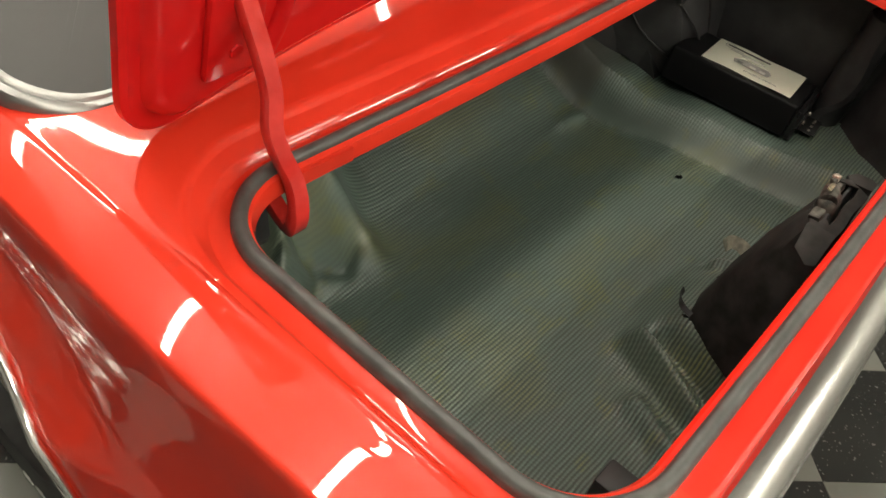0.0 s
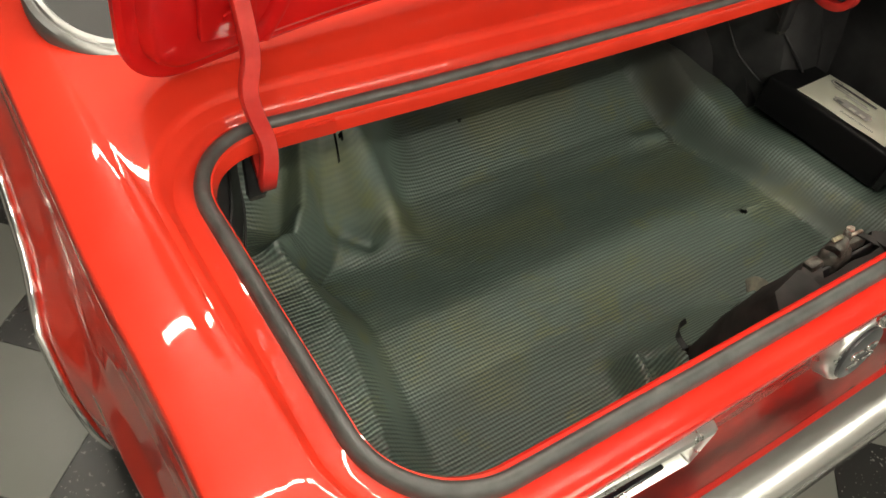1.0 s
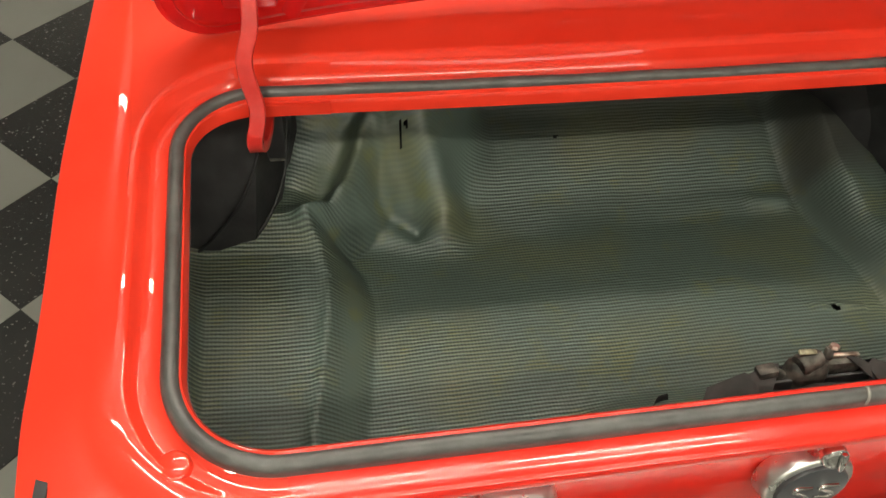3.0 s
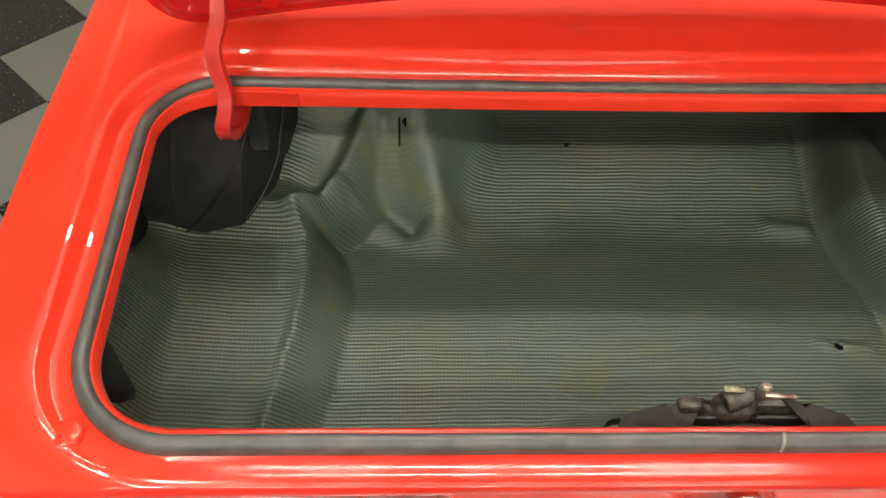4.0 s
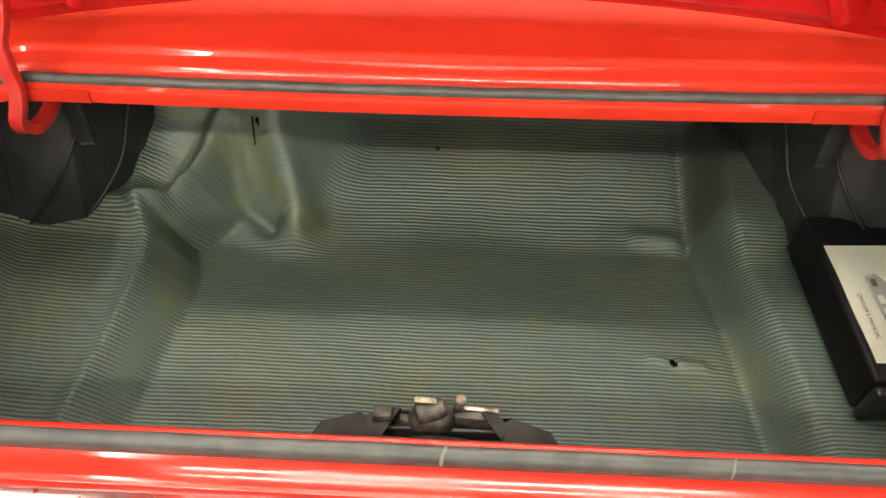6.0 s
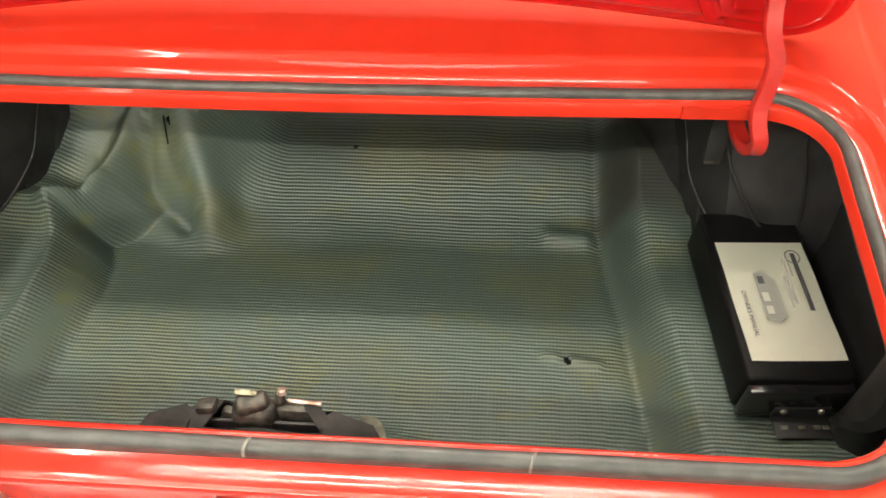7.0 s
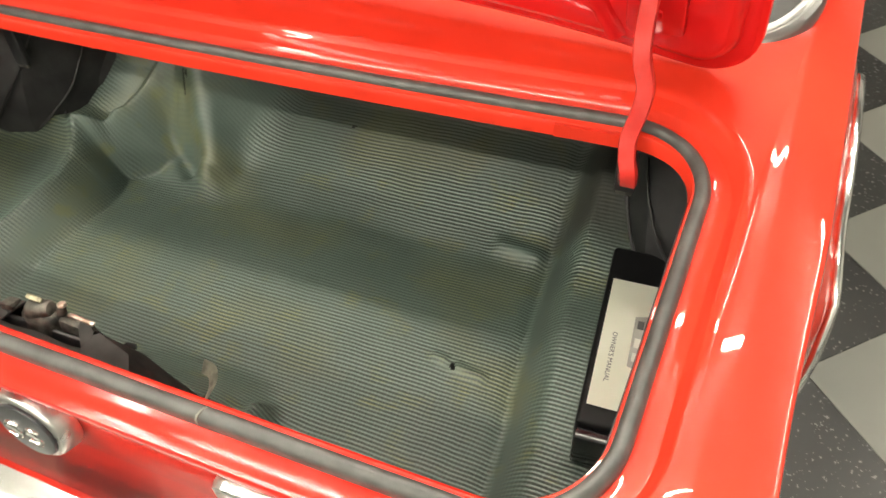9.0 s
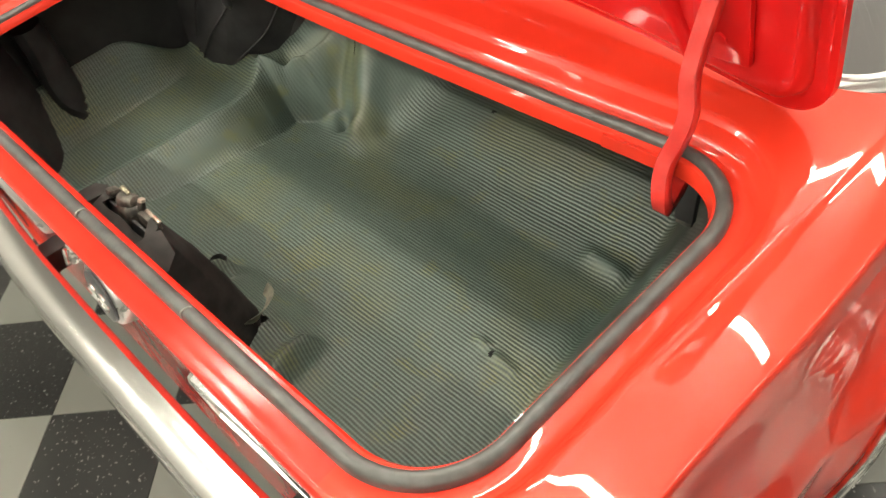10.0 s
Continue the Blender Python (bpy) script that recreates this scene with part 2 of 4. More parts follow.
def box(bm, c, size, m=None, bevel=0.0, seg=2):
    made = bmesh.ops.create_cube(bm, size=1.0)["verts"]
    bmesh.ops.scale(bm, vec=size, verts=made)
    if bevel:
        es = list({e for v in made for e in v.link_edges})
        made = list({v for f in bmesh.ops.bevel(bm, geom=es, offset=bevel, segments=seg, profile=0.5, affect="EDGES")["faces"] for v in f.verts} | {v for v in made if v.is_valid})
    t = Matrix.Translation(c) @ (m or Matrix())
    bmesh.ops.transform(bm, matrix=t, verts=made)
    return bm


def cyl(bm, c, r1, r2, depth, m=None, seg=24, bevel=0.0):
    made = bmesh.ops.create_cone(bm, cap_ends=True, segments=seg, radius1=r1, radius2=r2, depth=depth)["verts"]
    if bevel:
        es = [e for e in {e for v in made for e in v.link_edges} if any(len(f.verts) > 4 for f in e.link_faces)]
        res = bmesh.ops.bevel(bm, geom=es, offset=bevel, segments=2, profile=0.5, affect="EDGES")
        made = list({v for f in res["faces"] for v in f.verts} | {v for v in made if v.is_valid})
    bmesh.ops.transform(bm, matrix=Matrix.Translation(c) @ (m or Matrix()), verts=made)
    return bm


def loft(bm, rings, closed=True, caps=False):
    rows = [[bm.verts.new(q) for q in ring] for ring in rings]
    n = len(rows[0])
    for a, b in zip(rows, rows[1:]):
        for i in range(n if closed else n - 1):
            j = (i + 1) % n
            try:
                bm.faces.new((a[i], a[j], b[j], b[i]))
            except ValueError:
                pass
    if caps:
        bm.faces.new(rows[0][::-1])
        bm.faces.new(rows[-1])
    return bm


def smooth_path(pts, n=8):
    """Catmull-Rom through the points."""
    pts = [Vector(q) for q in pts]
    ext = [2 * pts[0] - pts[1], *pts, 2 * pts[-1] - pts[-2]]
    out = []
    for a, b, c, d in zip(ext, ext[1:], ext[2:], ext[3:]):
        for k in range(n):
            t = k / n
            out.append(0.5 * ((2 * b) + (c - a) * t + (2 * a - 5 * b + 4 * c - d) * t * t + (3 * b - a - 3 * c + d) * t ** 3))
    return out + [pts[-1]]


def sweep(bm, path, profile, side=None, closed=False):
    """Sweeps a closed profile of (u, v) along the path; u points along 'side' (default: level)."""
    rings = []
    n = len(path)
    for i, q in enumerate(path):
        a, b = (path[(i - 1) % n], path[(i + 1) % n]) if closed else (path[max(i - 1, 0)], path[min(i + 1, n - 1)])
        d = (Vector(b) - Vector(a)).normalized()
        u = Vector(side) if side else d.cross(Vector((0, 0, 1)))
        u = (u - d * u.dot(d)).normalized()
        v = u.cross(d)
        rings.append([Vector(q) + u * x + v * y for x, y in profile])
    loft(bm, rings + ([rings[0]] if closed else []), True, not closed)
    if closed:
        bmesh.ops.remove_doubles(bm, verts=bm.verts, dist=1e-6)
    bmesh.ops.recalc_face_normals(bm, faces=bm.faces)
    return bm


def oval(a, b, n=12):
    return [(a * math.cos(2 * math.pi * k / n), b * math.sin(2 * math.pi * k / n)) for k in range(n)]


def step(a, b, x):
    t = min(1.0, max(0.0, (x - a) / (b - a)))
    return t * t * (3 - 2 * t)


# ---- the hall ----
floor = thing("floor", "checkerboard floor of charcoal and pale grey vinyl tiles", "floor", "structure")
DIAG, TX, TY = 0.455, -1.510, 2.167          # diagonal of a tile, and one corner of the pattern
HALL = (-6.4, 5.8, -4.4, 8.0)


def walls():
    x0, x1, y0, y1 = HALL
    bm = box(bmesh.new(), ((x0 + x1) / 2, (y0 + y1) / 2, -0.056), (x1 - x0, y1 - y0, 0.10))
    part("subfloor", bm, TILE_DARK, floor)
    ym, ly, xm, lx = (y0 + y1) / 2, y1 - y0 + 0.4, (x0 + x1) / 2, x1 - x0
    for nm, c, size in (("wall_west", (x0 - 0.1, ym, CEIL / 2), (0.2, ly, CEIL)), ("wall_east", (x1 + 0.1, ym, CEIL / 2), (0.2, ly, CEIL)),
                        ("wall_south", (xm, y0 - 0.1, CEIL / 2), (lx, 0.2, CEIL)), ("wall_north", (xm, y1 + 0.1, CEIL / 2), (lx, 0.2, CEIL))):
        tagged(part(nm, box(bmesh.new(), c, size), WALL), "plain pale painted hall wall", "wall", kind="structure")
    tagged(part("ceiling", box(bmesh.new(), (xm, ym, CEIL + 0.1), (lx + 0.4, ly, 0.2)), CEILING), "grey painted hall ceiling with hanging fluorescent strips", "ceiling", kind="structure")


def ceiling_light(x, y, lx, ly):
    lamp = thing("ceiling_light", "white fluorescent strip hung below the ceiling, switched on", "ceiling light", group="ceiling lights", at=(x, y, CEIL))
    along = lx > ly
    length = max(lx, ly)
    for s in (-1, 1):
        dx, dy = (s * length * 0.36, 0) if along else (0, s * length * 0.36)
        part("hanger", cyl(bmesh.new(), (x + dx, y + dy, (CEIL + LAMP_Z) / 2), 0.006, 0.006, CEIL - LAMP_Z, None, 8), STEEL, lamp)
        dx, dy = (s * (length / 2 + 0.012), 0) if along else (0, s * (length / 2 + 0.012))
        part("end_cap", box(bmesh.new(), (x + dx, y + dy, LAMP_Z), (0.024 if along else 0.06, 0.06 if along else 0.024, 0.06), None, 0.004), WALL, lamp)
    part("diffuser", box(bmesh.new(), (x, y, LAMP_Z), (lx, ly, 0.05), None, 0.015, 3), GLOW, lamp, "glowing white diffuser")


walls()
for ly in (0.95, 2.00, 3.30):
    for lx in (-0.65, 0.65):
        ceiling_light(lx, ly, 1.20, 0.05)
# added, unseen row by the south wall, to brighten the bumper and tail
for lx in (-4.4, -2.9, -1.4, 1.6, 3.1, 4.6):
    ceiling_light(lx, -4.05, 1.20, 0.05)
for lx in (-1.64, -0.40, 0.84):
    ceiling_light(lx, -1.65, 1.20, 0.05)
for lx, ly in ((-1.55, -0.35), (2.7, 1.6), (2.7, 2.9)):
    ceiling_light(lx, ly, 0.05, 1.20)

# ---- the car body ----
car = thing("car", "red classic coupe with open trunk, parked on the checkered floor", "car", at=(0, 0, 0))


def plane_z(y):
    return 0.8405 + 0.0515 * min(y, 0.78)


def rounded(hf, hr, y0, y1, rf, rr, ne=48, ns=80, nc=36):
    """Points and outward normals of a rounded opening, rear edge first, counter-clockwise from above."""
    out = []
    def edge(a, b, n, nx, ny):
        for k in range(n):
            t = k / n
            out.append((a[0] + (b[0] - a[0]) * t, a[1] + (b[1] - a[1]) * t, nx, ny))
    def corner(cx, cy, r, a0):
        for k in range(nc):
            a = radians(a0 + 90 * k / nc)
            out.append((cx + r * math.cos(a), cy + r * math.sin(a), math.cos(a), math.sin(a)))
    edge((-hr + rr, y0), (hr - rr, y0), ne, 0, -1)
    corner(hr - rr, y0 + rr, rr, -90)
    edge((hr, y0 + rr), (hf, y1 - rf), ns, 1, 0)
    corner(hf - rf, y1 - rf, rf, 0)
    edge((hf - rf, y1), (-hf + rf, y1), ne, 0, 1)
    corner(-hf + rf, y1 - rf, rf, 90)
    edge((-hf, y1 - rf), (-hr, y0 + rr), ns, -1, 0)
    corner(-hr + rr, y0 + rr, rr, 180)
    return out


def bowed(ring, front, rear):
    """Bends the two long edges of the opening rearwards in the middle."""
    out = []
    for x, y, nx, ny in ring:
        w = min(1.0, max(0.0, (y - 0.14) / 0.55))
        out.append((x, y - max(0.0, 1 - (x / 0.70) ** 2) * (front * w + rear * (1 - w)), nx, ny))
    return out


def crown(x):
    return 0.012 * max(0.0, 1 - (x / 0.70) ** 2)


SEAL = bowed(rounded(0.718, 0.709, 0.140, 0.689, 0.111, 0.118), 0.024, 0.007)
NE, NS, NC = 48, 80, 36
RUNS = {"rear": (0, NE), "right": (NE, NE + NC + NS + NC), "front": (NE + 2 * NC + NS, 2 * NE + 2 * NC + NS), "left": (2 * NE + 2 * NC + NS, 2 * NE + 4 * NC + 2 * NS)}


def offset_ring(row):
    """row: (front offset, dz, side offset, dz, rear offset, dz) from the seal's line."""
    ring = []
    for x, y, nx, ny in SEAL:
        wf, ws, wr = max(0, ny) ** 2, nx * nx, max(0, -ny) ** 2
        o = wf * row[0] + ws * row[2] + wr * row[4]
        dz = wf * row[1] + ws * row[3] + wr * row[5]
        ring.append(Vector((x + nx * o, y + ny * o, plane_z(y) + crown(x) + dz)))
    return ring


def soft(v, w):
    """Smooth max(0, v) with a rounding of width w."""
    return 0.5 * (v + math.sqrt(v * v + w * w))


def deck_z(x, y):
    zc = 0.8405 + 0.0515 * (0.75 - soft(0.75 - y, 0.03)) + 0.013 + crown(x) + 0.014 * step(0.72, 1.05, y)
    zr = zc - 0.022 * step(0.23, 0.09, y)
    s = soft((abs(x) - 0.755) / 0.102, 0.22)
    drop = 0.009 + 0.5 * soft(zr - 0.877, 0.010)
    return zr - drop * min(1.4, s * s)


OUT = [(x * (1 + 0.012 * step(0.30, 0.62, y)) if abs(x) > 0.8 else x, y, nx, ny) for x, y, nx, ny in rounded(0.856, 0.846, 0.097, 1.75, 0.03, 0.035)]
inner_rows = [(-0.021, -0.022, -0.0150, -0.015, -0.0205, -0.030), (-0.0195, -0.007, -0.0132, -0.002, -0.0185, -0.002), (-0.0165, -0.0008, -0.0115, 0.002, -0.0145, 0.002),
              (-0.008, 0.0018, -0.004, 0.001, -0.004, 0.001), (0.010, -0.006, 0.010, -0.004, 0.010, -0.006), (0.026, -0.008, 0.022, -0.004, 0.022, -0.007),
              (0.0305, -0.003, 0.0325, -0.0035, 0.027, -0.007), (0.0335, 0.0020, 0.0340, -0.0026, 0.030, -0.007), (0.0385, 0.0042, 0.0395, 0.0050, 0.034, -0.0075),
              (0.0600, 0.0056, 0.0430, 0.0098, 0.037, -0.008), (0.0622, 0.0068, 0.0440, 0.0108, 0.0375, -0.0083), (0.0650, 0.0100, 0.0460, 0.0116, 0.039, -0.009), (0.0685, 0.0122, 0.0490, 0.0123, 0.0395, -0.0092)]
rings = [offset_ring(r) for r in inner_rows]
edge_ring = offset_ring((0.0740, 0.0136, 0.054, 0.0130, 0.041, -0.010))
rings.append(edge_ring)
for t in [0.004, 0.012] + [k / 24 for k in range(1, 25)]:
    ring = []
    for a, (x, y, nx, ny) in zip(edge_ring, OUT):
        q = a.lerp(Vector((x, y, 0)), t)
        blend = step(0.0, 0.35, t)
        q.z = a.z * (1 - blend) + deck_z(q.x, q.y) * blend
        ring.append(q)
    rings.append(ring)
WHEEL_Y, WHEEL_Z, ARCH = 1.05, 0.33, 0.355
# down the flanks and the tail: (side offset, side dz, rear offset, rear dz)
FLANK = ((0.0, 0.0, 0.0, 0.0), (0.0012, -0.0006, 0.002, -0.002), (0.0030, -0.0030, 0.004, -0.006), (0.0042, -0.0080, 0.004, -0.010), (0.0050, -0.0120, 0.004, -0.018), (0.006, -0.060, -0.002, -0.032), (0.007, -0.120, -0.022, -0.046), (0.010, -0.165, -0.029, -0.056),
         (0.014, -0.200, -0.030, -0.075), (0.020, -0.250, -0.030, -0.110), (0.040, -0.330, -0.030, -0.170), (0.036, -0.420, -0.032, -0.205), (0.022, -0.520, -0.036, -0.250), (0.004, -0.600, -0.030, -0.560))


def flank_x(x, y, dz):
    """Distance of the flank from the middle of the car, dz below the fender's edge, with the flare of the wheel arch."""
    side = float(np.interp(-dz, [-r[1] for r in FLANK], [r[0] for r in FLANK])) * (0.55 + 0.45 * step(0.05, 0.55, y))
    r = math.hypot(y - WHEEL_Y, deck_z(x, y) + dz - WHEEL_Z)
    return abs(x) + side + 0.030 * step(ARCH + 0.13, ARCH - 0.01, r) * step(-0.10, -0.16, dz)


flank_rows = [FLANK[k] for k in range(1, 6)]
for a, b in zip(FLANK[5:], FLANK[6:]):
    n = max(1, round((a[1] - b[1]) / 0.016))
    flank_rows += [tuple(p + (q - p) * k / n for p, q in zip(a, b)) for k in range(1, n + 1)]
for so, sz, ro, rz in flank_rows:
    ring = []
    for x, y, nx, ny in OUT:
        ws, wr = nx * nx, ny * ny
        if ws > 0.99:
            q = Vector((math.copysign(flank_x(x, y, sz), x), y, deck_z(x, y) + sz))
        else:
            o = ws * so * 0.55 + wr * ro
            q = Vector((x + nx * o, y + ny * o, deck_z(x, y) + ws * sz + wr * rz))
        ring.append(q)
    rings.append(ring)


def in_arch(q):
    return abs(q.x) > 0.84 and q.z < 0.8 and (q.y - WHEEL_Y) ** 2 + (q.z - WHEEL_Z) ** 2 < ARCH ** 2


def body_panel(name, run, label, material=PAINT):
    a, b = RUNS[run]
    n = len(SEAL)
    idx = [k % n for k in range(a, b + 1)]
    bm = bmesh.new()
    rows = [[bm.verts.new(r[i]) for i in idx] for r in rings]
    for r, s in zip(rows, rows[1:]):
        for i in range(len(idx) - 1):
            quad = (r[i], r[i + 1], s[i + 1], s[i])
            if not all(in_arch(v.co) for v in quad):
                bm.faces.new(quad)
    # trim the wheel arch to its circle
    for v in bm.verts:
        if in_arch(v.co):
            k = ARCH / max(0.01, math.hypot(v.co.y - WHEEL_Y, v.co.z - WHEEL_Z))
            v.co.y, v.co.z = WHEEL_Y + (v.co.y - WHEEL_Y) * k, WHEEL_Z + (v.co.z - WHEEL_Z) * k
    bmesh.ops.delete(bm, geom=[v for v in bm.verts if not v.link_faces], context="VERTS")
    bmesh.ops.recalc_face_normals(bm, faces=bm.faces)
    return part(name, bm, material, car, label)


rear_panel = body_panel("rear_panel", "rear", "red painted tail panel below the trunk lip", PAINT_TAIL)
body_panel("quarter_panel", "right", "glossy red rear quarter panel")
body_panel("quarter_panel", "left", "glossy red rear quarter panel")
body_panel("deck_panel", "front", "red deck panel ahead of the trunk")

# short reinforced lips at the hinges
for s in (-1, 1):
    bm = bmesh.new()
    path = [(s * x, y, plane_z(0.66) + crown(x) + z) for x, y, z in ((0.514, 0.6565, -0.010), (0.56, 0.6590, -0.010), (0.61, 0.6605, -0.010))]
    sweep(bm, [Vector(q) for q in path], [(-0.0025, -0.010), (0.0025, -0.010), (0.0025, 0.010), (-0.0025, 0.010)])
    part("flange", bm, PAINT, car)

for s in (-1, 1):
    bm = cyl(bmesh.new(), (s * 0.700, 0.152, plane_z(0.152) - 0.002), 0.020, 0.016, 0.012, None, 24, 0.003)
    part("stop_pad", bm, PAINT, car, "round red painted stop pad")

# rubber seal
bm = bmesh.new()
sweep(bm, [Vector((x, y, plane_z(y) + crown(x) + 0.003 + 0.0006 * math.sin(x * 31) * math.cos(y * 23))) for x, y, nx, ny in SEAL], [(-0.0095, -0.009), (-0.0098, -0.002), (-0.009, 0.003), (-0.0065, 0.0068), (-0.003, 0.0085), (0.0015, 0.0085), (0.0050, 0.0065), (0.0085, 0.003), (0.0098, -0.002), (0.0095, -0.009)], closed=True)
seal = part("weather_seal", bm, RUBBER, car, "dark grey rubber trunk seal")
for x, y, w in ((0.026, 0.133, 0.004), (0.308, 0.134, 0.003)):
    bm = bmesh.new()
    path = [Vector((x + dy * 0.3, y + dy, plane_z(y) + crown(x) + 0.003 + z)) for dy, z in ((-0.0100, -0.003), (-0.0092, 0.003), (-0.0065, 0.0072), (-0.002, 0.0090), (0.003, 0.0088), (0.0065, 0.0068))]
    sweep(bm, path, oval(w / 2, 0.0010, 8), side=(1, 0, 0))
    part("seal_joint", bm, SEAM, seal, "pale putty at the seal's joint")

# ---- trunk lid, standing open, and its hinges ----
lid = part("decklid", bmesh.new(), PAINT, car, "red trunk lid standing open")
LID_BASE, LID_TURN = Vector((0, 0.797, 0.886)), 12.0       # degrees that its top leans to the tail


def lid_pt(x, u, w):
    """u: along the lid from its front edge, w: out of its inner face."""
    a = radians(LID_TURN)
    bow = 1 - (x / 0.742) ** 2
    w -= 0.065 * bow
    u += 0.028 * bow * (1 - u / 0.62)
    return LID_BASE + Vector((x, -u * math.sin(a) - w * math.cos(a), u * math.cos(a) - w * math.sin(a)))


LID_HW, LID_LEN = 0.742, 0.62


def lid_half(inset, r=0.088, n=10):
    """Right half of the lid's outline, from the middle of the front edge to the middle of the far edge."""
    hw, c = LID_HW - r, r - inset
    half = [(hw * k / 14, inset) for k in range(14)]
    half += [(hw + c * math.cos(radians(a)), r + c * math.sin(radians(a))) for a in (-90 + 90 * k / n for k in range(n + 1))]
    half += [(LID_HW - inset, r + (LID_LEN - 2 * r) * k / 8) for k in range(1, 8)]
    half += [(hw + c * math.cos(radians(a)), LID_LEN - r + c * math.sin(radians(a))) for a in (90 * k / n for k in range(n + 1))]
    return half + [(hw * k / 14, LID_LEN - inset) for k in range(13, -1, -1)]


def lid_outline(inset, w):
    half = lid_half(inset)
    return [lid_pt(x, u, w) for x, u in half] + [lid_pt(-x, u, w) for x, u in half[-2:0:-1]]


def lid_skin(bm, inset, w):
    rows = [[bm.verts.new(lid_pt(x * (-1 + k / 14), u, w)) for k in range(29)] for x, u in lid_half(inset) if x > 0.01]
    for a, b in zip(rows, rows[1:]):
        for k in range(28):
            bm.faces.new((a[k], a[k + 1], b[k + 1], b[k]))


bm = bmesh.new()
loft(bm, [lid_outline(0.03, -0.022), lid_outline(0.008, -0.018), lid_outline(0.0, -0.008), lid_outline(0.002, 0.002), lid_outline(0.010, 0.006), lid_outline(0.020, 0.004), lid_outline(0.026, 0.006),
          lid_outline(0.034, 0.020), lid_outline(0.045, 0.026)], True, False)
lid_skin(bm, 0.03, -0.022)
lid_skin(bm, 0.045, 0.026)
bmesh.ops.remove_doubles(bm, verts=bm.verts, dist=1e-4)
bmesh.ops.recalc_face_normals(bm, faces=bm.faces)
bm.to_mesh(lid.data)
bm.free()
lid.data.polygons.foreach_set("use_smooth", [True] * len(lid.data.polygons))
lid.data.set_sharp_from_angle(angle=radians(38))
lid.data.materials[0] = PAINT_IN
for s in (-1, 1):
    bm = bmesh.new()
    c = lid_pt(s * 0.612, 0.20, 0.036)
    m = Matrix.Rotation(radians(LID_TURN), 4, "X")
    box(bm, c, (0.075, 0.014, 0.24), m, 0.006)
    pad = part("hinge_pad", bm, PAINT_IN, lid)
    for u in (0.115, 0.20):
        bm = bmesh.new()
        cyl(bm, lid_pt(s * 0.612, u, 0.041), 0.010, 0.009, 0.010, m @ pose(0, 0, 0, 90), 6, 0.001)
        cyl(bm, lid_pt(s * 0.612, u, 0.037), 0.014, 0.014, 0.003, m @ pose(0, 0, 0, 90), 20)
        part("bolt", bm, PAINT_IN, lid)
    # inner stiffening rib across the corner
    bm = bmesh.new()
    sweep(bm, smooth_path([lid_pt(s * x, u, 0.026) for x, u in ((0.56, 0.045), (0.53, 0.11), (0.52, 0.22), (0.52, 0.40))], 5), oval(0.012, 0.014, 10))
    part("stiffener", bm, PAINT_IN, lid)
    # hooked hinge arm
    bm = bmesh.new()
    path = smooth_path([(s * 0.612, 0.758, 1.17), (s * 0.611, 0.740, 1.09), (s * 0.609, 0.708, 1.015), (s * 0.612, 0.690, 0.978), (s * 0.623, 0.676, 0.945), (s * 0.621, 0.664, 0.915), (s * 0.614, 0.652, 0.885), (s * 0.616, 0.640, 0.862),
                        (s * 0.622, 0.632, 0.842), (s * 0.622, 0.638, 0.822), (s * 0.616, 0.656, 0.811), (s * 0.610, 0.684, 0.812), (s * 0.606, 0.712, 0.826), (s * 0.604, 0.735, 0.850)], 6)
    sweep(bm, path, [(-0.011, -0.006), (-0.0095, -0.0085), (0.0095, -0.0085), (0.011, -0.006), (0.011, 0.006), (0.0095, 0.0085), (-0.0095, 0.0085), (-0.011, 0.006)], side=(1, 0, 0))
    part("hinge_arm", bm, PAINT_ARM, car, "red painted hooked trunk hinge arm")

# ---- rear window ----
def window_line(inset, lift, n=14):
    pts = []
    hw, r, y0, y1 = 0.815 - inset, 0.115 - inset * 0.4, 0.872 + inset, 1.75
    for t in range(8):
        pts.append((-hw, y1 + (y0 + r - y1) * t / 8))
    for k in range(n + 1):
        a = radians(180 + 90 * k / n)
        pts.append((-hw + r + r * math.cos(a), y0 + r + r * math.sin(a)))
    for t in range(1, 20):
        pts.append((-hw + r + 2 * (hw - r) * t / 20, y0))
    for k in range(n + 1):
        a = radians(270 + 90 * k / n)
        pts.append((hw - r + r * math.cos(a), y0 + r + r * math.sin(a)))
    for t in range(1, 9):
        pts.append((hw, y0 + r + (y1 - y0 - r) * t / 8))
    return [Vector((x * (1 - 0.16 * step(0.95, 1.9, y)), y, 0.897 + lift + 0.42 * max(0, y - 0.885) + 0.03 * (1 - (x / 0.82) ** 2) * step(0.9, 1.3, y))) for x, y in pts]


window = part("rear_window", loft(bmesh.new(), [window_line(0.022, -0.016), window_line(0.026, -0.006), window_line(0.05, -0.003), window_line(0.3, 0.004), window_line(0.6, 0.006), window_line(0.78, 0.006)], False), GLASS, car, "grey tinted rear window glass")
part("window_trim", loft(bmesh.new(), [window_line(0.004, -0.022), window_line(0.005, -0.006), window_line(0.007, -0.001), window_line(0.013, 0.001), window_line(0.016, -0.001), window_line(0.019, 0.001), window_line(0.025, -0.001), window_line(0.028, -0.006)], False), TRIM, window, "bright satin window trim")


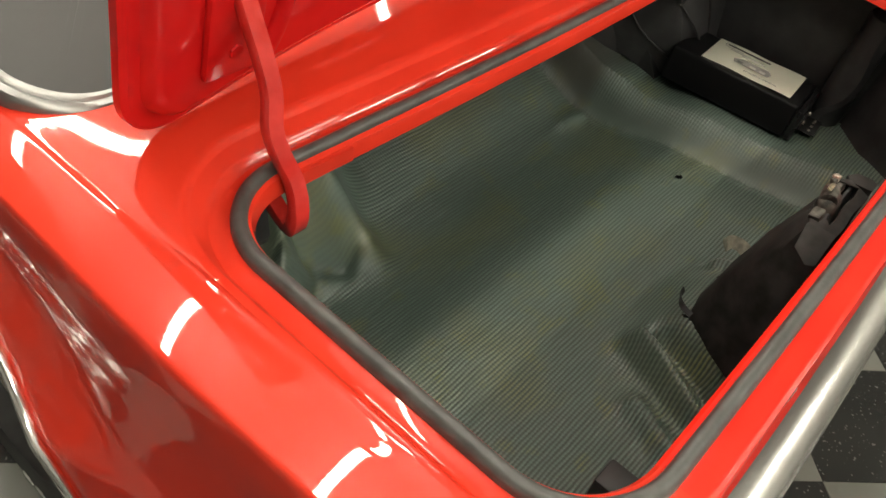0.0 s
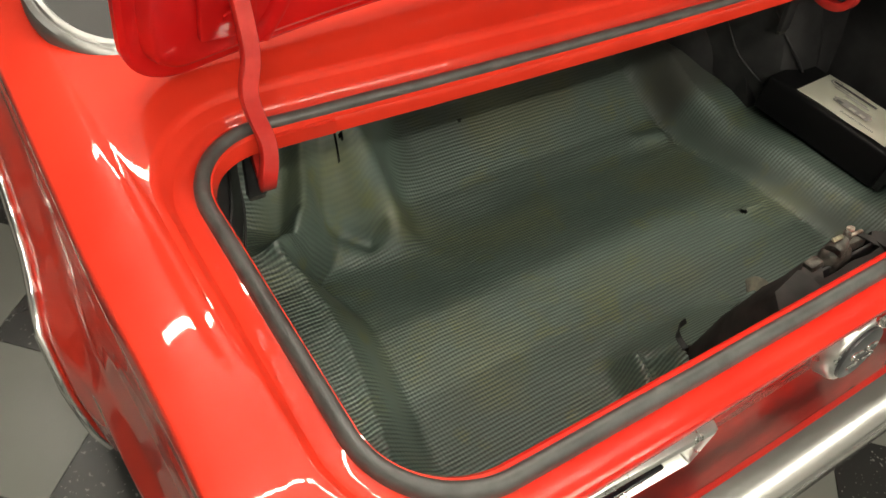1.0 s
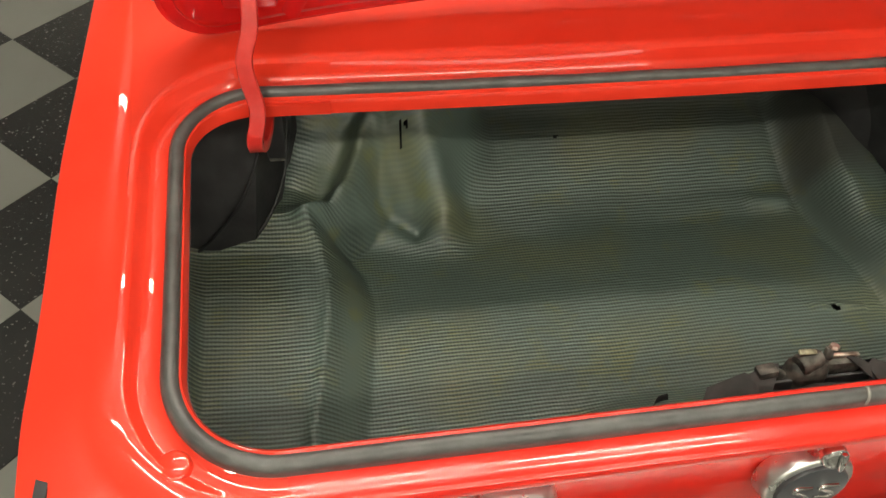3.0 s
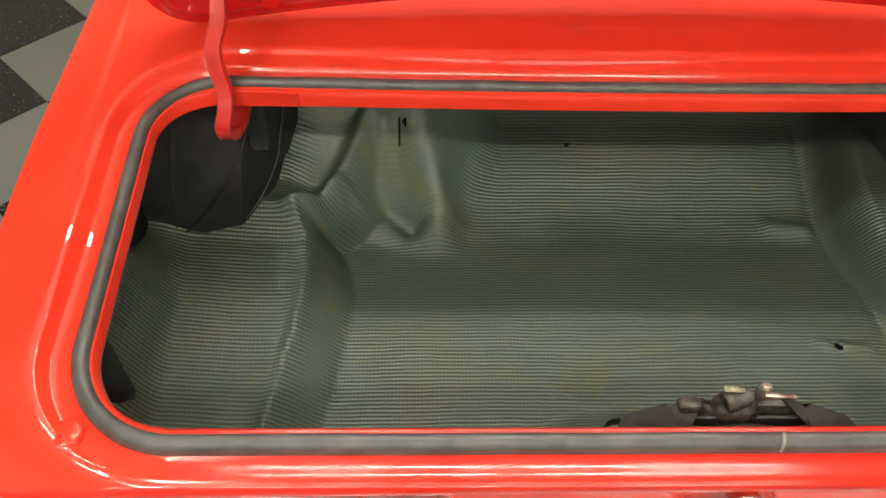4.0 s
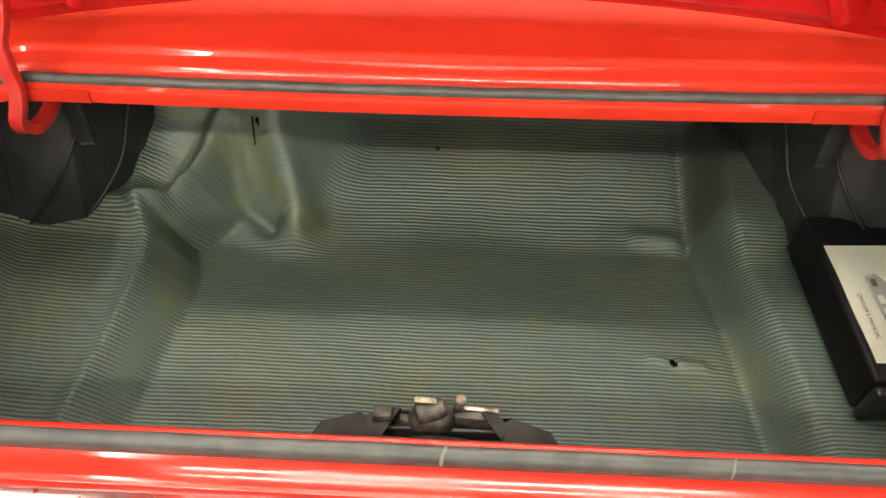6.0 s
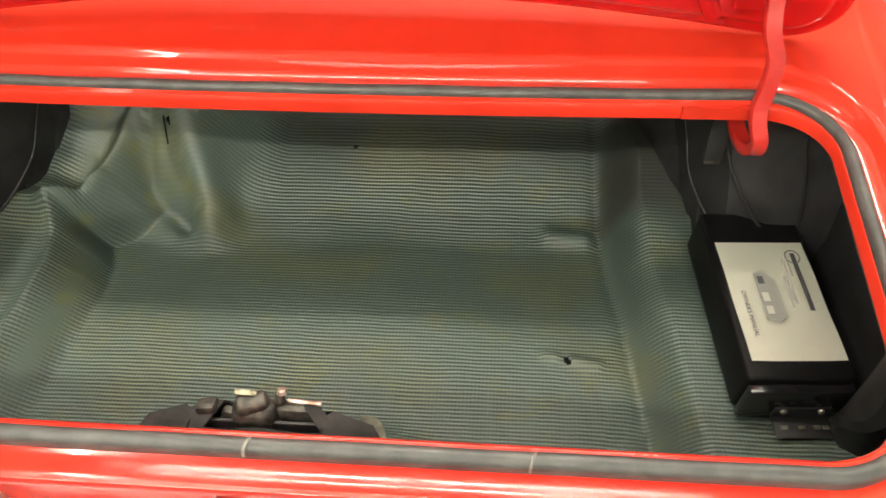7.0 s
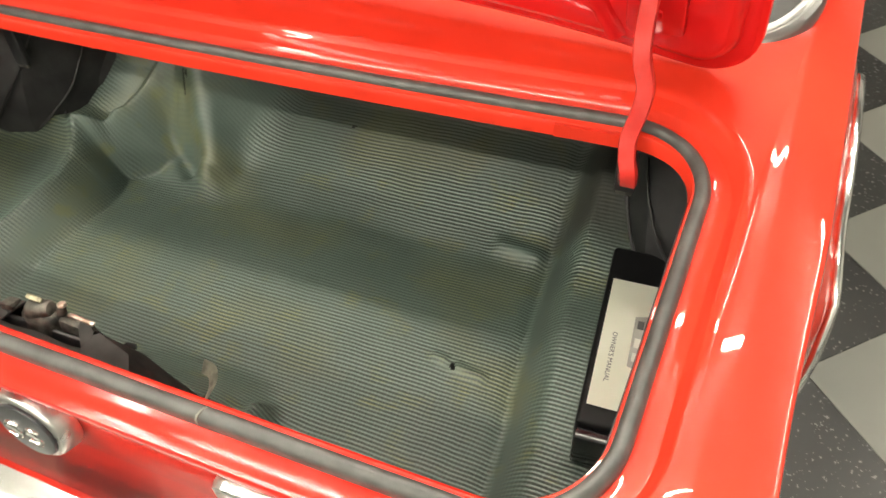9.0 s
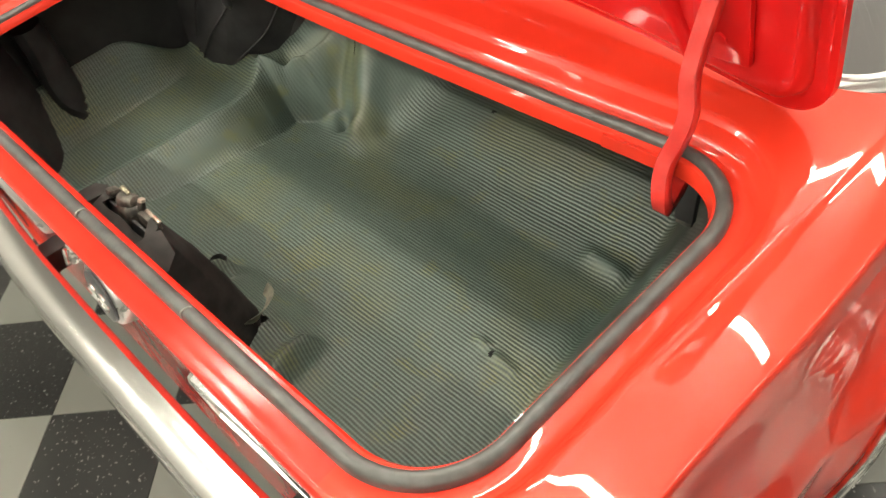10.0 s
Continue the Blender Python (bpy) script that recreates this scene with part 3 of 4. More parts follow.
# ---- front part of the shell ----
def hull():
    bm = bmesh.new()
    sec = [(-0.60, 0.22), (-0.86, 0.25), (-0.95, 0.45), (-0.955, 0.60), (-0.90, 0.80), (-0.80, 0.875), (-0.4, 0.90), (0, 0.905), (0.4, 0.90), (0.80, 0.875), (0.90, 0.80), (0.955, 0.60), (0.95, 0.45), (0.86, 0.25), (0.60, 0.22)]
    loft(bm, [[Vector((x * k, y, z * h)) for x, z in sec] for y, k, h in ((1.745, 0.985, 0.985), (2.3, 0.985, 0.98), (3.4, 0.97, 0.97), (4.2, 0.95, 0.93), (4.62, 0.90, 0.85), (4.70, 0.80, 0.76), (4.73, 0.60, 0.64))], True, True)
    bmesh.ops.recalc_face_normals(bm, faces=bm.faces)
    part("front_body", bm, PAINT, car)
    bm = bmesh.new()
    loft(bm, [[Vector((x * k, y, z)) for x, y, z in ring] for k, ring in ((1, [(-0.78, 1.70, 0.88), (0.78, 1.70, 0.88), (0.78, 3.2, 0.88), (-0.78, 3.2, 0.88)]), (0.84, [(-0.74, 1.80, 1.27), (0.74, 1.80, 1.27), (0.74, 2.6, 1.27), (-0.74, 2.6, 1.27)]),
                                                          (0.70, [(-0.74, 1.95, 1.30), (0.74, 1.95, 1.30), (0.74, 2.45, 1.30), (-0.74, 2.45, 1.30)]))], True, True)
    bmesh.ops.recalc_face_normals(bm, faces=bm.faces)
    part("cabin", bm, PAINT, car)
    bm = box(bmesh.new(), (0, 1.9, 0.28), (1.62, 3.5, 0.10))
    part("underbody", bm, BLACK, car)


hull()


def wheel(s, y):
    w = part("wheel", cyl(bmesh.new(), (s * 0.79, y, WHEEL_Z), 0.19, 0.19, 0.16, pose(0, 0, 0, 0, 90), 32, 0.01), STEEL, car, "steel wheel with raised-letter tyre")
    prof = [(-0.11, 0.20), (-0.118, 0.26), (-0.105, 0.315), (-0.08, 0.33), (0.08, 0.33), (0.105, 0.315), (0.118, 0.26), (0.11, 0.20)]
    bm = bmesh.new()
    loft(bm, [[Vector((s * 0.800 + u, y + r * math.cos(a), WHEEL_Z + r * math.sin(a))) for u, r in prof] for a in (2 * math.pi * k / 48 for k in range(49))], True)
    bmesh.ops.remove_doubles(bm, verts=bm.verts, dist=1e-5)
    bmesh.ops.recalc_face_normals(bm, faces=bm.faces)
    part("tyre", bm, TYRE, w, "black tyre")
    for k in range(34):
        if k % 17 < 9:
            a = 2 * math.pi * k / 34
            bm = box(bmesh.new(), (s * (0.800 + 0.1165), y + 0.265 * math.cos(a), WHEEL_Z + 0.265 * math.sin(a)), (0.004, 0.020, 0.026), pose(0, 0, 0, math.degrees(a)))
            part("raised_mark", bm, WHITE_RUBBER, w)


for s in (-1, 1):
    wheel(s, WHEEL_Y)
    wheel(s, 3.75)
    bm = bmesh.new()
    arc = []
    for k in range(-8, 189, 4):
        y, z = WHEEL_Y + ARCH * math.cos(radians(k)), WHEEL_Z + ARCH * math.sin(radians(k))
        arc.append(Vector((s * (flank_x(0.866, y, z - deck_z(0.866, y)) + 0.002), y, z)))
    sweep(bm, arc, oval(0.008, 0.007, 10), side=(1, 0, 0))
    part("wheel_lip_trim", bm, CHROME, car, "bright wheel-arch trim")
    bm = bmesh.new()
    loft(bm, [[Vector((s * x, WHEEL_Y + r * math.cos(radians(k)), WHEEL_Z + r * math.sin(radians(k)))) for k in range(-10, 191, 8)] for x, r in ((0.90, 0.362), (0.62, 0.362), (0.62, 0.02))], False)
    part("wheel_well", bm, BLACK, car)


# ---- tail: lamps, filler cap, lock, bumper ----
def tail_lamp(s):
    lamp = part("tail_lamp", bmesh.new(), LENS, car, "rectangular tail lamp with chrome bezel")
    x0, x1, z0, z1 = 0.318, 0.745, 0.652, 0.797
    def ring(inset, y, r):
        pts = []
        for cx, cz, a0 in ((x1 - r, z0 + r, -90), (x1 - r, z1 - r, 0), (x0 + r, z1 - r, 90), (x0 + r, z0 + r, 180)):
            for k in range(6):
                a = radians(a0 + 18 * k)
                rr = max(r - inset, 0.002)
                px, pz = cx + rr * math.cos(a), cz + rr * math.sin(a)
                px -= 0.26 * (z1 - pz) if px < 0.5 else 0.0    # the inner end slants
                pts.append(Vector((s * px, y + 0.018 * (px / 0.745) ** 4 + (z1 - pz) * 0.10, pz)))
        return pts
    bm = loft(bmesh.new(), [ring(0.0, 0.140, 0.016), ring(0.0, 0.098, 0.016), ring(0.003, 0.090, 0.016), ring(0.010, 0.087, 0.016), ring(0.013, 0.091, 0.016), ring(0.0145, 0.118, 0.016)])
    bmesh.ops.recalc_face_normals(bm, faces=bm.faces)
    part("bezel", bm, SATIN, lamp, "thick chrome bezel")
    bm = bmesh.new()
    f = bm.faces.new([bm.verts.new(v) for v in ring(0.014, 0.117, 0.016)])
    bmesh.ops.recalc_face_normals(bm, faces=bm.faces)
    bm.to_mesh(lamp.data)
    bm.free()
    for k in range(3):
        z = 0.686 + 0.038 * k
        bm = box(bmesh.new(), (s * 0.5365, 0.112, z), (0.385, 0.010, 0.006), None, 0.002)
        part("louvre", bm, GLOSS_BLACK, lamp, "black louvre bar", smooth=False)
    bm = box(bmesh.new(), (s * 0.53, 0.110, 0.725), (0.012, 0.012, 0.116), None, 0.002)
    part("divider", bm, CHROME, lamp)


for s in (-1, 1):
    tail_lamp(s)

cap = part("fuel_cap", cyl(bmesh.new(), (0.010, 0.110, 0.712), 0.060, 0.054, 0.030, pose(0, 0, 0, 82), 40, 0.005), SATIN, car, "round chrome fuel filler cap")
bm = cyl(bmesh.new(), (0.010, 0.0930, 0.7140), 0.046, 0.045, 0.006, pose(0, 0, 0, 82), 40, 0.002)
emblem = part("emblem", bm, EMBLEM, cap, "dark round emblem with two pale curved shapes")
for dx in (-0.017, 0.017):
    bm = bmesh.new()
    path = smooth_path([Vector((0.010 + dx + x, 0.0885 + 0.14 * z, 0.714 + z)) for x, z in ((0.012, 0.011), (-0.006, 0.013), (-0.011, 0.006), (0.0, 0.0), (0.011, -0.006), (0.006, -0.013), (-0.012, -0.011))], 4)
    sweep(bm, path, oval(0.0030, 0.0018, 8), side=(0, 1, 0.1))
    part("emblem_shape", bm, CHROME, emblem)
lock = part("lock_cover", cyl(bmesh.new(), (0.0, 0.094, 0.800), 0.017, 0.015, 0.012, pose(0, 0, 0, 70), 24, 0.003), CHROME, car, "small chrome trunk lock cover")
part("hasp", box(bmesh.new(), (0.004, 0.0855, 0.803), (0.007, 0.006, 0.026), pose(0, 0, 0, -18, 0, 14), 0.002), CHROME, lock)


def bumper():
    prof = [(0.082, 0.572), (0.079, 0.583), (0.070, 0.589), (0.056, 0.587), (0.036, 0.577), (0.020, 0.565), (0.012, 0.552), (0.009, 0.522), (0.017, 0.487), (0.040, 0.462), (0.060, 0.452), (0.065, 0.462), (0.045, 0.482), (0.040, 0.522), (0.052, 0.554), (0.074, 0.560)]
    rings = []
    for k in range(61):
        t = -1 + 2 * k / 60
        a = abs(t)
        x = 0.895 * t if a < 0.92 else math.copysign(0.823 + 0.055 * math.sin((a - 0.92) / 0.08 * math.pi / 2), t)
        back = 0.050 * a ** 3 + 0.26 * max(0.0, (a - 0.92) / 0.08) ** 1.7
        rings.append([Vector((x + (math.copysign(0.012, t) * max(0, (a - 0.92) / 0.08) if a > 0.92 else 0), y + back, z)) for y, z in prof])
    bm = loft(bmesh.new(), rings, True, True)
    bmesh.ops.recalc_face_normals(bm, faces=bm.faces)
    b = part("bumper", bm, BUMPER_CHROME, car, "polished chrome rear bumper")
    for s in (-1, 1):
        part("bracket", box(bmesh.new(), (s * 0.42, 0.15, 0.52), (0.05, 0.14, 0.05), None, 0.005), BLACK, b)


bumper()

# ---- inside of the trunk ----
bm = bmesh.new()
under = offset_ring((-0.0205, -0.0225, -0.0160, -0.0155, -0.0200, -0.0305))
wide = [Vector((a.x * 1.115, a.y if abs(ny) < 0.5 else a.y + (0.02 if ny > 0 else -0.012), a.z - 0.004)) for a, (x, y, nx, ny) in zip(under, SEAL)]
loft(bm, [under, wide], True)
bmesh.ops.recalc_face_normals(bm, faces=bm.faces)
part("lip_underside", bm, BLACK, car)
for s in (-1, 1):
    bm = box(bmesh.new(), (s * 0.822, 0.70, 0.60), (0.012, 1.16, 0.49))
    part("inner_side", bm, BLACK, car, "black inner side of the trunk")
part("inner_tail", box(bmesh.new(), (0, 0.146, 0.60), (1.64, 0.012, 0.45)), BLACK, car)
part("seat_divider", box(bmesh.new(), (0, 1.285, 0.62), (1.64, 0.012, 0.50), pose(0, 0, 0, -8)), BLACK, car)
part("deck_underside", box(bmesh.new(), (0, 1.0, 0.842), (1.64, 0.58, 0.006)), BLACK, car)
part("trunk_floor", box(bmesh.new(), (0, 0.72, 0.385), (1.64, 1.16, 0.03)), BLACK, car)

for s in (-1, 1):
    # wheel housing with its rounded inner bulge
    bm = bmesh.new()
    rings_t = []
    for k in range(13):
        y = 0.745 + 0.50 * k / 12
        reach = 0.27 * math.sqrt(max(0.0, 1 - ((y - 1.10) / 0.37) ** 2)) + 0.02
        top = 0.47 + 0.30 * math.sqrt(max(0.0, 1 - ((y - 1.10) / 0.40) ** 2))
        ring = []
        for j in range(11):
            a = math.pi / 2 * j / 10
            ring.append(Vector((s * (0.815 - reach * (math.cos(a) ** 0.5)), y, 0.42 + (top - 0.42) * (math.sin(a) ** 0.6))))
        rings_t.append(ring + [Vector((s * 0.815, y, top))])
    loft(bm, rings_t, False)
    bmesh.ops.recalc_face_normals(bm, faces=bm.faces)
    tub = part("wheel_housing", bm, TUB, car, "dark grey sheet-metal wheel housing")
    # hinge box: folded panel, seam and clip
    bm = bmesh.new()
    loft(bm, [[Vector((s * x, y, z)) for x, y, z in ring] for ring in (
        [(0.815, 0.705, 0.50), (0.770, 0.700, 0.50), (0.720, 0.698, 0.50), (0.664, 0.712, 0.50), (0.612, 0.800, 0.52), (0.585, 0.930, 0.56)],
        [(0.815, 0.690, 0.58), (0.770, 0.690, 0.580), (0.715, 0.686, 0.572), (0.652, 0.706, 0.575), (0.604, 0.795, 0.60), (0.580, 0.930, 0.63)],
        [(0.815, 0.700, 0.66), (0.768, 0.716, 0.655), (0.705, 0.704, 0.645), (0.644, 0.726, 0.650), (0.598, 0.815, 0.68), (0.575, 0.935, 0.70)],
        [(0.815, 0.722, 0.75), (0.760, 0.750, 0.75), (0.696, 0.738, 0.745), (0.636, 0.768, 0.75), (0.592, 0.850, 0.77), (0.570, 0.950, 0.78)],
        [(0.815, 0.740, 0.838), (0.750, 0.772, 0.838), (0.686, 0.772, 0.838), (0.628, 0.812, 0.838), (0.586, 0.890, 0.838), (0.566, 0.970, 0.838)])], False)
    part("hinge_panel", bm, TUB, tub, "folded dark grey panel below the hinge")
    for pts in (((0.766, 0.690, 0.560), (0.760, 0.710, 0.650), (0.745, 0.745, 0.740), (0.735, 0.768, 0.82)), ((0.755, 0.688, 0.545), (0.718, 0.686, 0.585), (0.672, 0.700, 0.640), (0.640, 0.740, 0.690), (0.622, 0.785, 0.74)), ((0.664, 0.706, 0.540), (0.628, 0.742, 0.572), (0.600, 0.800, 0.610), (0.590, 0.850, 0.66), (0.572, 0.945, 0.76))):
        bm = bmesh.new()
        sweep(bm, smooth_path([(s * x, y, z) for x, y, z in pts], 6), oval(0.0025, 0.003, 8))
        part("seam", bm, BLACK, tub)
    bm = box(bmesh.new(), (s * 0.602, 0.738, 0.78), (0.030, 0.012, 0.13), pose(0, 0, 0, -6), 0.003)
    part("hinge_bracket", bm, TUB, car)
    part("clip", box(bmesh.new(), (s * 0.602, 0.733, 0.718), (0.026, 0.008, 0.022), pose(0, 0, 0, -20), 0.003), RUST, car, "worn metal hinge clip")
    # corner brace below the tail lip
    bm = bmesh.new()
    loft(bm, [[Vector((s * x, y, z)) for x, y, z in r] for r in ([(0.80, 0.33, 0.44), (0.70, 0.25, 0.44), (0.64, 0.16, 0.44)], [(0.80, 0.31, 0.60), (0.715, 0.24, 0.60), (0.66, 0.16, 0.60)], [(0.80, 0.29, 0.80), (0.73, 0.22, 0.80), (0.68, 0.16, 0.80)])], False)
    part("corner_brace", bm, TUB, car)
    bm = bmesh.new()
    sweep(bm, smooth_path([(s * 0.80, 0.36, 0.50), (s * 0.798, 0.36, 0.60), (s * 0.795, 0.355, 0.70), (s * 0.79, 0.35, 0.80)], 5), oval(0.035, 0.04, 10))
    part("side_post", bm, TUB, car)

# latch and its support
SUP_X = 0.013


def latch_support():
    """Folded sheet: a flat shelf at the lip, then a tapering face down to the floor, with swept-back cheeks."""
    bm = bmesh.new()
    rings_s = []
    for z, y, hw, cheek in ((0.810, 0.158, 0.134, 0.000), (0.818, 0.174, 0.114, 0.002), (0.825, 0.192, 0.090, 0.004), (0.826, 0.204, 0.078, 0.006), (0.806, 0.212, 0.078, 0.010), (0.755, 0.226, 0.080, 0.016), (0.690, 0.250, 0.082, 0.022), (0.620, 0.268, 0.084, 0.026), (0.540, 0.284, 0.088, 0.028)):
        ring = []
        for k in range(17):
            u = -1 + k / 8
            ring.append(Vector((SUP_X + u * hw, y - cheek * abs(u) ** 4 + 0.0015 * math.sin(9 * u + 40 * z), z - 0.010 * abs(u) ** 3)))
        rings_s.append(ring)
    rows_s = [[bm.verts.new(q) for q in r] for r in rings_s]
    for r, (a, b) in enumerate(zip(rows_s, rows_s[1:])):
        for i in range(16):
            if r in (1, 2, 3) and 4 <= i <= 12:
                continue
            bm.faces.new((a[i], a[i + 1], b[i + 1], b[i]))
    for i in (0, 16):
        tail = [r[i] for r in rows_s]
        backs = [bm.verts.new((SUP_X + (v.co.x - SUP_X) * (1.0 + 0.5 * step(0.80, 0.60, v.co.z)), 0.158, v.co.z - 0.012 * step(0.80, 0.60, v.co.z))) for v in tail[1:]]
        last = tail[0]
        for k, q in enumerate(backs):
            bm.faces.new((tail[k], tail[k + 1], q, last)) if last is not tail[0] else bm.faces.new((tail[0], tail[1], q))
            last = q
    bmesh.ops.recalc_face_normals(bm, faces=bm.faces)
    bmesh.ops.solidify(bm, geom=bm.faces[:], thickness=0.0025)
    return part("latch_support", bm, PRIMER, car, "dark grey sheet-metal latch support")


brace_ob = latch_support()
latch = part("latch", box(bmesh.new(), (0.008, 0.194, 0.806), (0.052, 0.030, 0.048), pose(0, 0, 0, -12, 4), 0.013, 4), RUST, car, "rusty trunk latch mechanism")
part("claw", cyl(bmesh.new(), (0.008, 0.199, 0.829), 0.014, 0.011, 0.034, pose(0, 0, 0, -14, 82), 18, 0.006), RUST, latch, "worn metal claw")
part("claw_tip", box(bmesh.new(), (0.002, 0.203, 0.844), (0.024, 0.007, 0.004), pose(0, 0, 0, 14, 6), 0.0022), BRASS, latch, "bare metal tip")
part("shoulder", box(bmesh.new(), (-0.044, 0.196, 0.822), (0.024, 0.018, 0.012), pose(0, 0, 0, -14, -12), 0.004), RUST, latch)
part("foot_lug", box(bmesh.new(), (-0.024, 0.196, 0.808), (0.014, 0.012, 0.018), pose(0, 0, 0, -10, 24), 0.004), RUST, latch)
part("lever", box(bmesh.new(), (0.056, 0.200, 0.812), (0.050, 0.016, 0.020), pose(0, 0, 0, -10, 4), 0.006), RUST, latch)
part("lever_edge", box(bmesh.new(), (0.062, 0.206, 0.8225), (0.038, 0.006, 0.004), pose(0, 0, 0, -10, 6), 0.0015), STEEL, latch, "bare steel edge")
part("stud", cyl(bmesh.new(), (0.036, 0.206, 0.832), 0.0060, 0.005, 0.016, pose(0, 0, 0, -20), 12, 0.002), RUST, latch)
part("nut", cyl(bmesh.new(), (0.040, 0.208, 0.841), 0.0065, 0.0055, 0.005, pose(0, 0, 0, -20), 6, 0.001), STEEL, latch, "small bright nut")
part("plate", box(bmesh.new(), (0.020, 0.180, 0.790), (0.150, 0.005, 0.050), pose(0, 0, 0, -14), 0.002), BLACK, latch)
part("spring", cyl(bmesh.new(), (0.034, 0.207, 0.803), 0.004, 0.004, 0.040, pose(0, 0, 0, 0, 86), 10, 0.001), RUST, latch)


# ---- ribbed trunk mat ----
def along(y, ys, vs):
    return float(np.interp(y, ys, vs))


def crest(y):
    """Left fold of the mat: x and height of its edge, which turns inward and climbs at its front end."""
    x = along(y, (0.16, 0.35, 0.45, 0.55, 0.63, 0.69, 0.745, 0.775, 0.81, 0.86, 0.92, 1.02), (-0.585, -0.570, -0.553, -0.538, -0.533, -0.543, -0.566, -0.530, -0.492, -0.468, -0.446, -0.410))
    z = along(y, (0.16, 0.35, 0.55, 0.68, 0.73, 0.75, 0.78, 0.82, 0.87, 0.92, 1.02), (0.500, 0.508, 0.521, 0.529, 0.548, 0.560, 0.548, 0.545, 0.570, 0.608, 0.640))
    return x, z


def right_fold(y):
    """Foot of the rise to the right-hand shelf."""
    return along(y, (0.20, 0.36, 0.43, 0.54, 0.68, 0.81, 1.0), (0.538, 0.530, 0.522, 0.508, 0.490, 0.478, 0.470))


def fold(x, y, ax, ay, bx, by, w, h):
    """A rounded wrinkle along the segment a-b."""
    dx, dy = bx - ax, by - ay
    t = min(1.0, max(0.0, ((x - ax) * dx + (y - ay) * dy) / (dx * dx + dy * dy)))
    d2 = (x - ax - t * dx) ** 2 + (y - ay - t * dy) ** 2
    return h * math.exp(-d2 / (w * w))


def ridge(x, y, pts, w, h):
    return max((fold(x, y, *a, *b, w, 1.0) for a, b in zip(pts, pts[1:]))) * h


def hump(x, y):
    """The mat's climb over the wheel housing: how far up, 0 to 1, with a wavy foot."""
    foot = 0.752 + 0.030 * math.exp(-((x + 0.455) / 0.040) ** 2) + 0.075 * step(-0.31, -0.215, x)
    return step(foot, foot + 0.245, y) * step(-0.165, -0.350, x)


def mat_z(x, y):
    z = 0.447 - 0.034 * step(0.55, 0.80, y) + 0.018 * step(0.42, 0.20, y)
    # rise to the seat
    z += 0.10 * step(0.77, 1.10, y) + 0.15 * step(1.03, 1.25, y)
    # over the housing
    z += 0.205 * hump(x, y) * step(1.25, 1.0, y)
    # left shelf and its edge
    cx, cz = crest(y)
    s = 0.6 * step(cx + 0.080, cx, x) + 0.4 * min(1.0, max(0.0, (cx + 0.072 - x) / 0.072))
    lip = 0.007 * math.exp(-((x - cx + 0.006) / 0.012) ** 2)
    shelf = cz + 0.016 * step(cx - 0.04, -0.80, x) + 0.13 * step(-0.735, -0.815, x) * (0.20 + 0.80 * step(0.68, 0.50, y)) + lip * step(0.80, 0.75, y)
    z = z * (1 - s) + max(shelf, z) * s
    # right-hand shelf
    rx = right_fold(y)
    z -= 0.006 * math.exp(-((x - rx + 0.012) / 0.018) ** 2)
    z += 0.070 * step(rx - 0.020, rx + 0.060, x) * step(1.10, 0.90, y) + 0.030 * step(0.68, 0.80, y) * step(rx, rx + 0.06, x)
    # draped over the foot of the latch support
    z += 0.085 * math.exp(-((x - SUP_X) / 0.145) ** 4) * step(0.40, 0.25, y)
    # wrinkles
    if x < -0.2 and y > 0.68:
        z += ridge(x, y, ((-0.572, 0.748), (-0.540, 0.760)), 0.018, 0.016)
        z += ridge(x, y, ((-0.500, 0.800), (-0.472, 0.850), (-0.452, 0.905), (-0.436, 0.928), (-0.420, 0.915)), 0.024, 0.030)
        z -= ridge(x, y, ((-0.545, 0.805), (-0.515, 0.860), (-0.485, 0.915)), 0.028, 0.020)
        z -= ridge(x, y, ((-0.408, 0.930), (-0.418, 0.890), (-0.428, 0.868)), 0.013, 0.018)
        z += ridge(x, y, ((-0.372, 0.960), (-0.345, 0.905), (-0.318, 0.855), (-0.296, 0.815), (-0.302, 0.798)), 0.038, 0.042)
        z -= ridge(x, y, ((-0.425, 0.850), (-0.390, 0.832), (-0.356, 0.808)), 0.022, 0.030)
        z += ridge(x, y, ((-0.450, 0.800), (-0.400, 0.786), (-0.350, 0.772)), 0.020, 0.007)
        z -= ridge(x, y, ((-0.385, 0.885), (-0.362, 0.842)), 0.016, 0.010)
        z += 0.007 * hump(x, y) * noise.noise(Vector((x * 19, y * 15, 8)))
        z -= ridge(x, y, ((-0.398, 0.985), (-0.390, 0.935)), 0.010, 0.008)
    z += 0.005 * step(-0.58, -0.535, x) * step(-0.48, -0.52, x) * math.sin((y - 0.42) * 21) * step(0.74, 0.66, y) * step(0.30, 0.40, y)
    z += fold(x, y, 0.372, 0.815, 0.440, 0.806, 0.020, 0.013)
    z += fold(x, y, -0.130, 0.32, -0.195, 0.17, 0.020, 0.045) - fold(x, y, -0.100, 0.29, -0.130, 0.17, 0.017, 0.035) + fold(x, y, -0.240, 0.25, -0.275, 0.17, 0.024, 0.030)
    z += fold(x, y, 0.150, 0.31, 0.182, 0.17, 0.017, 0.030)
    z += fold(x, y, 0.404, 0.512, 0.442, 0.506, 0.011, 0.009) + fold(x, y, 0.356, 0.522, 0.372, 0.520, 0.008, 0.006)
    z += 0.003 * math.sin(x * 11 + 3 * y) * math.sin(y * 9 + 1)
    z += 0.0015 * noise.noise(Vector((x * 14, y * 14, 3)))
    return z


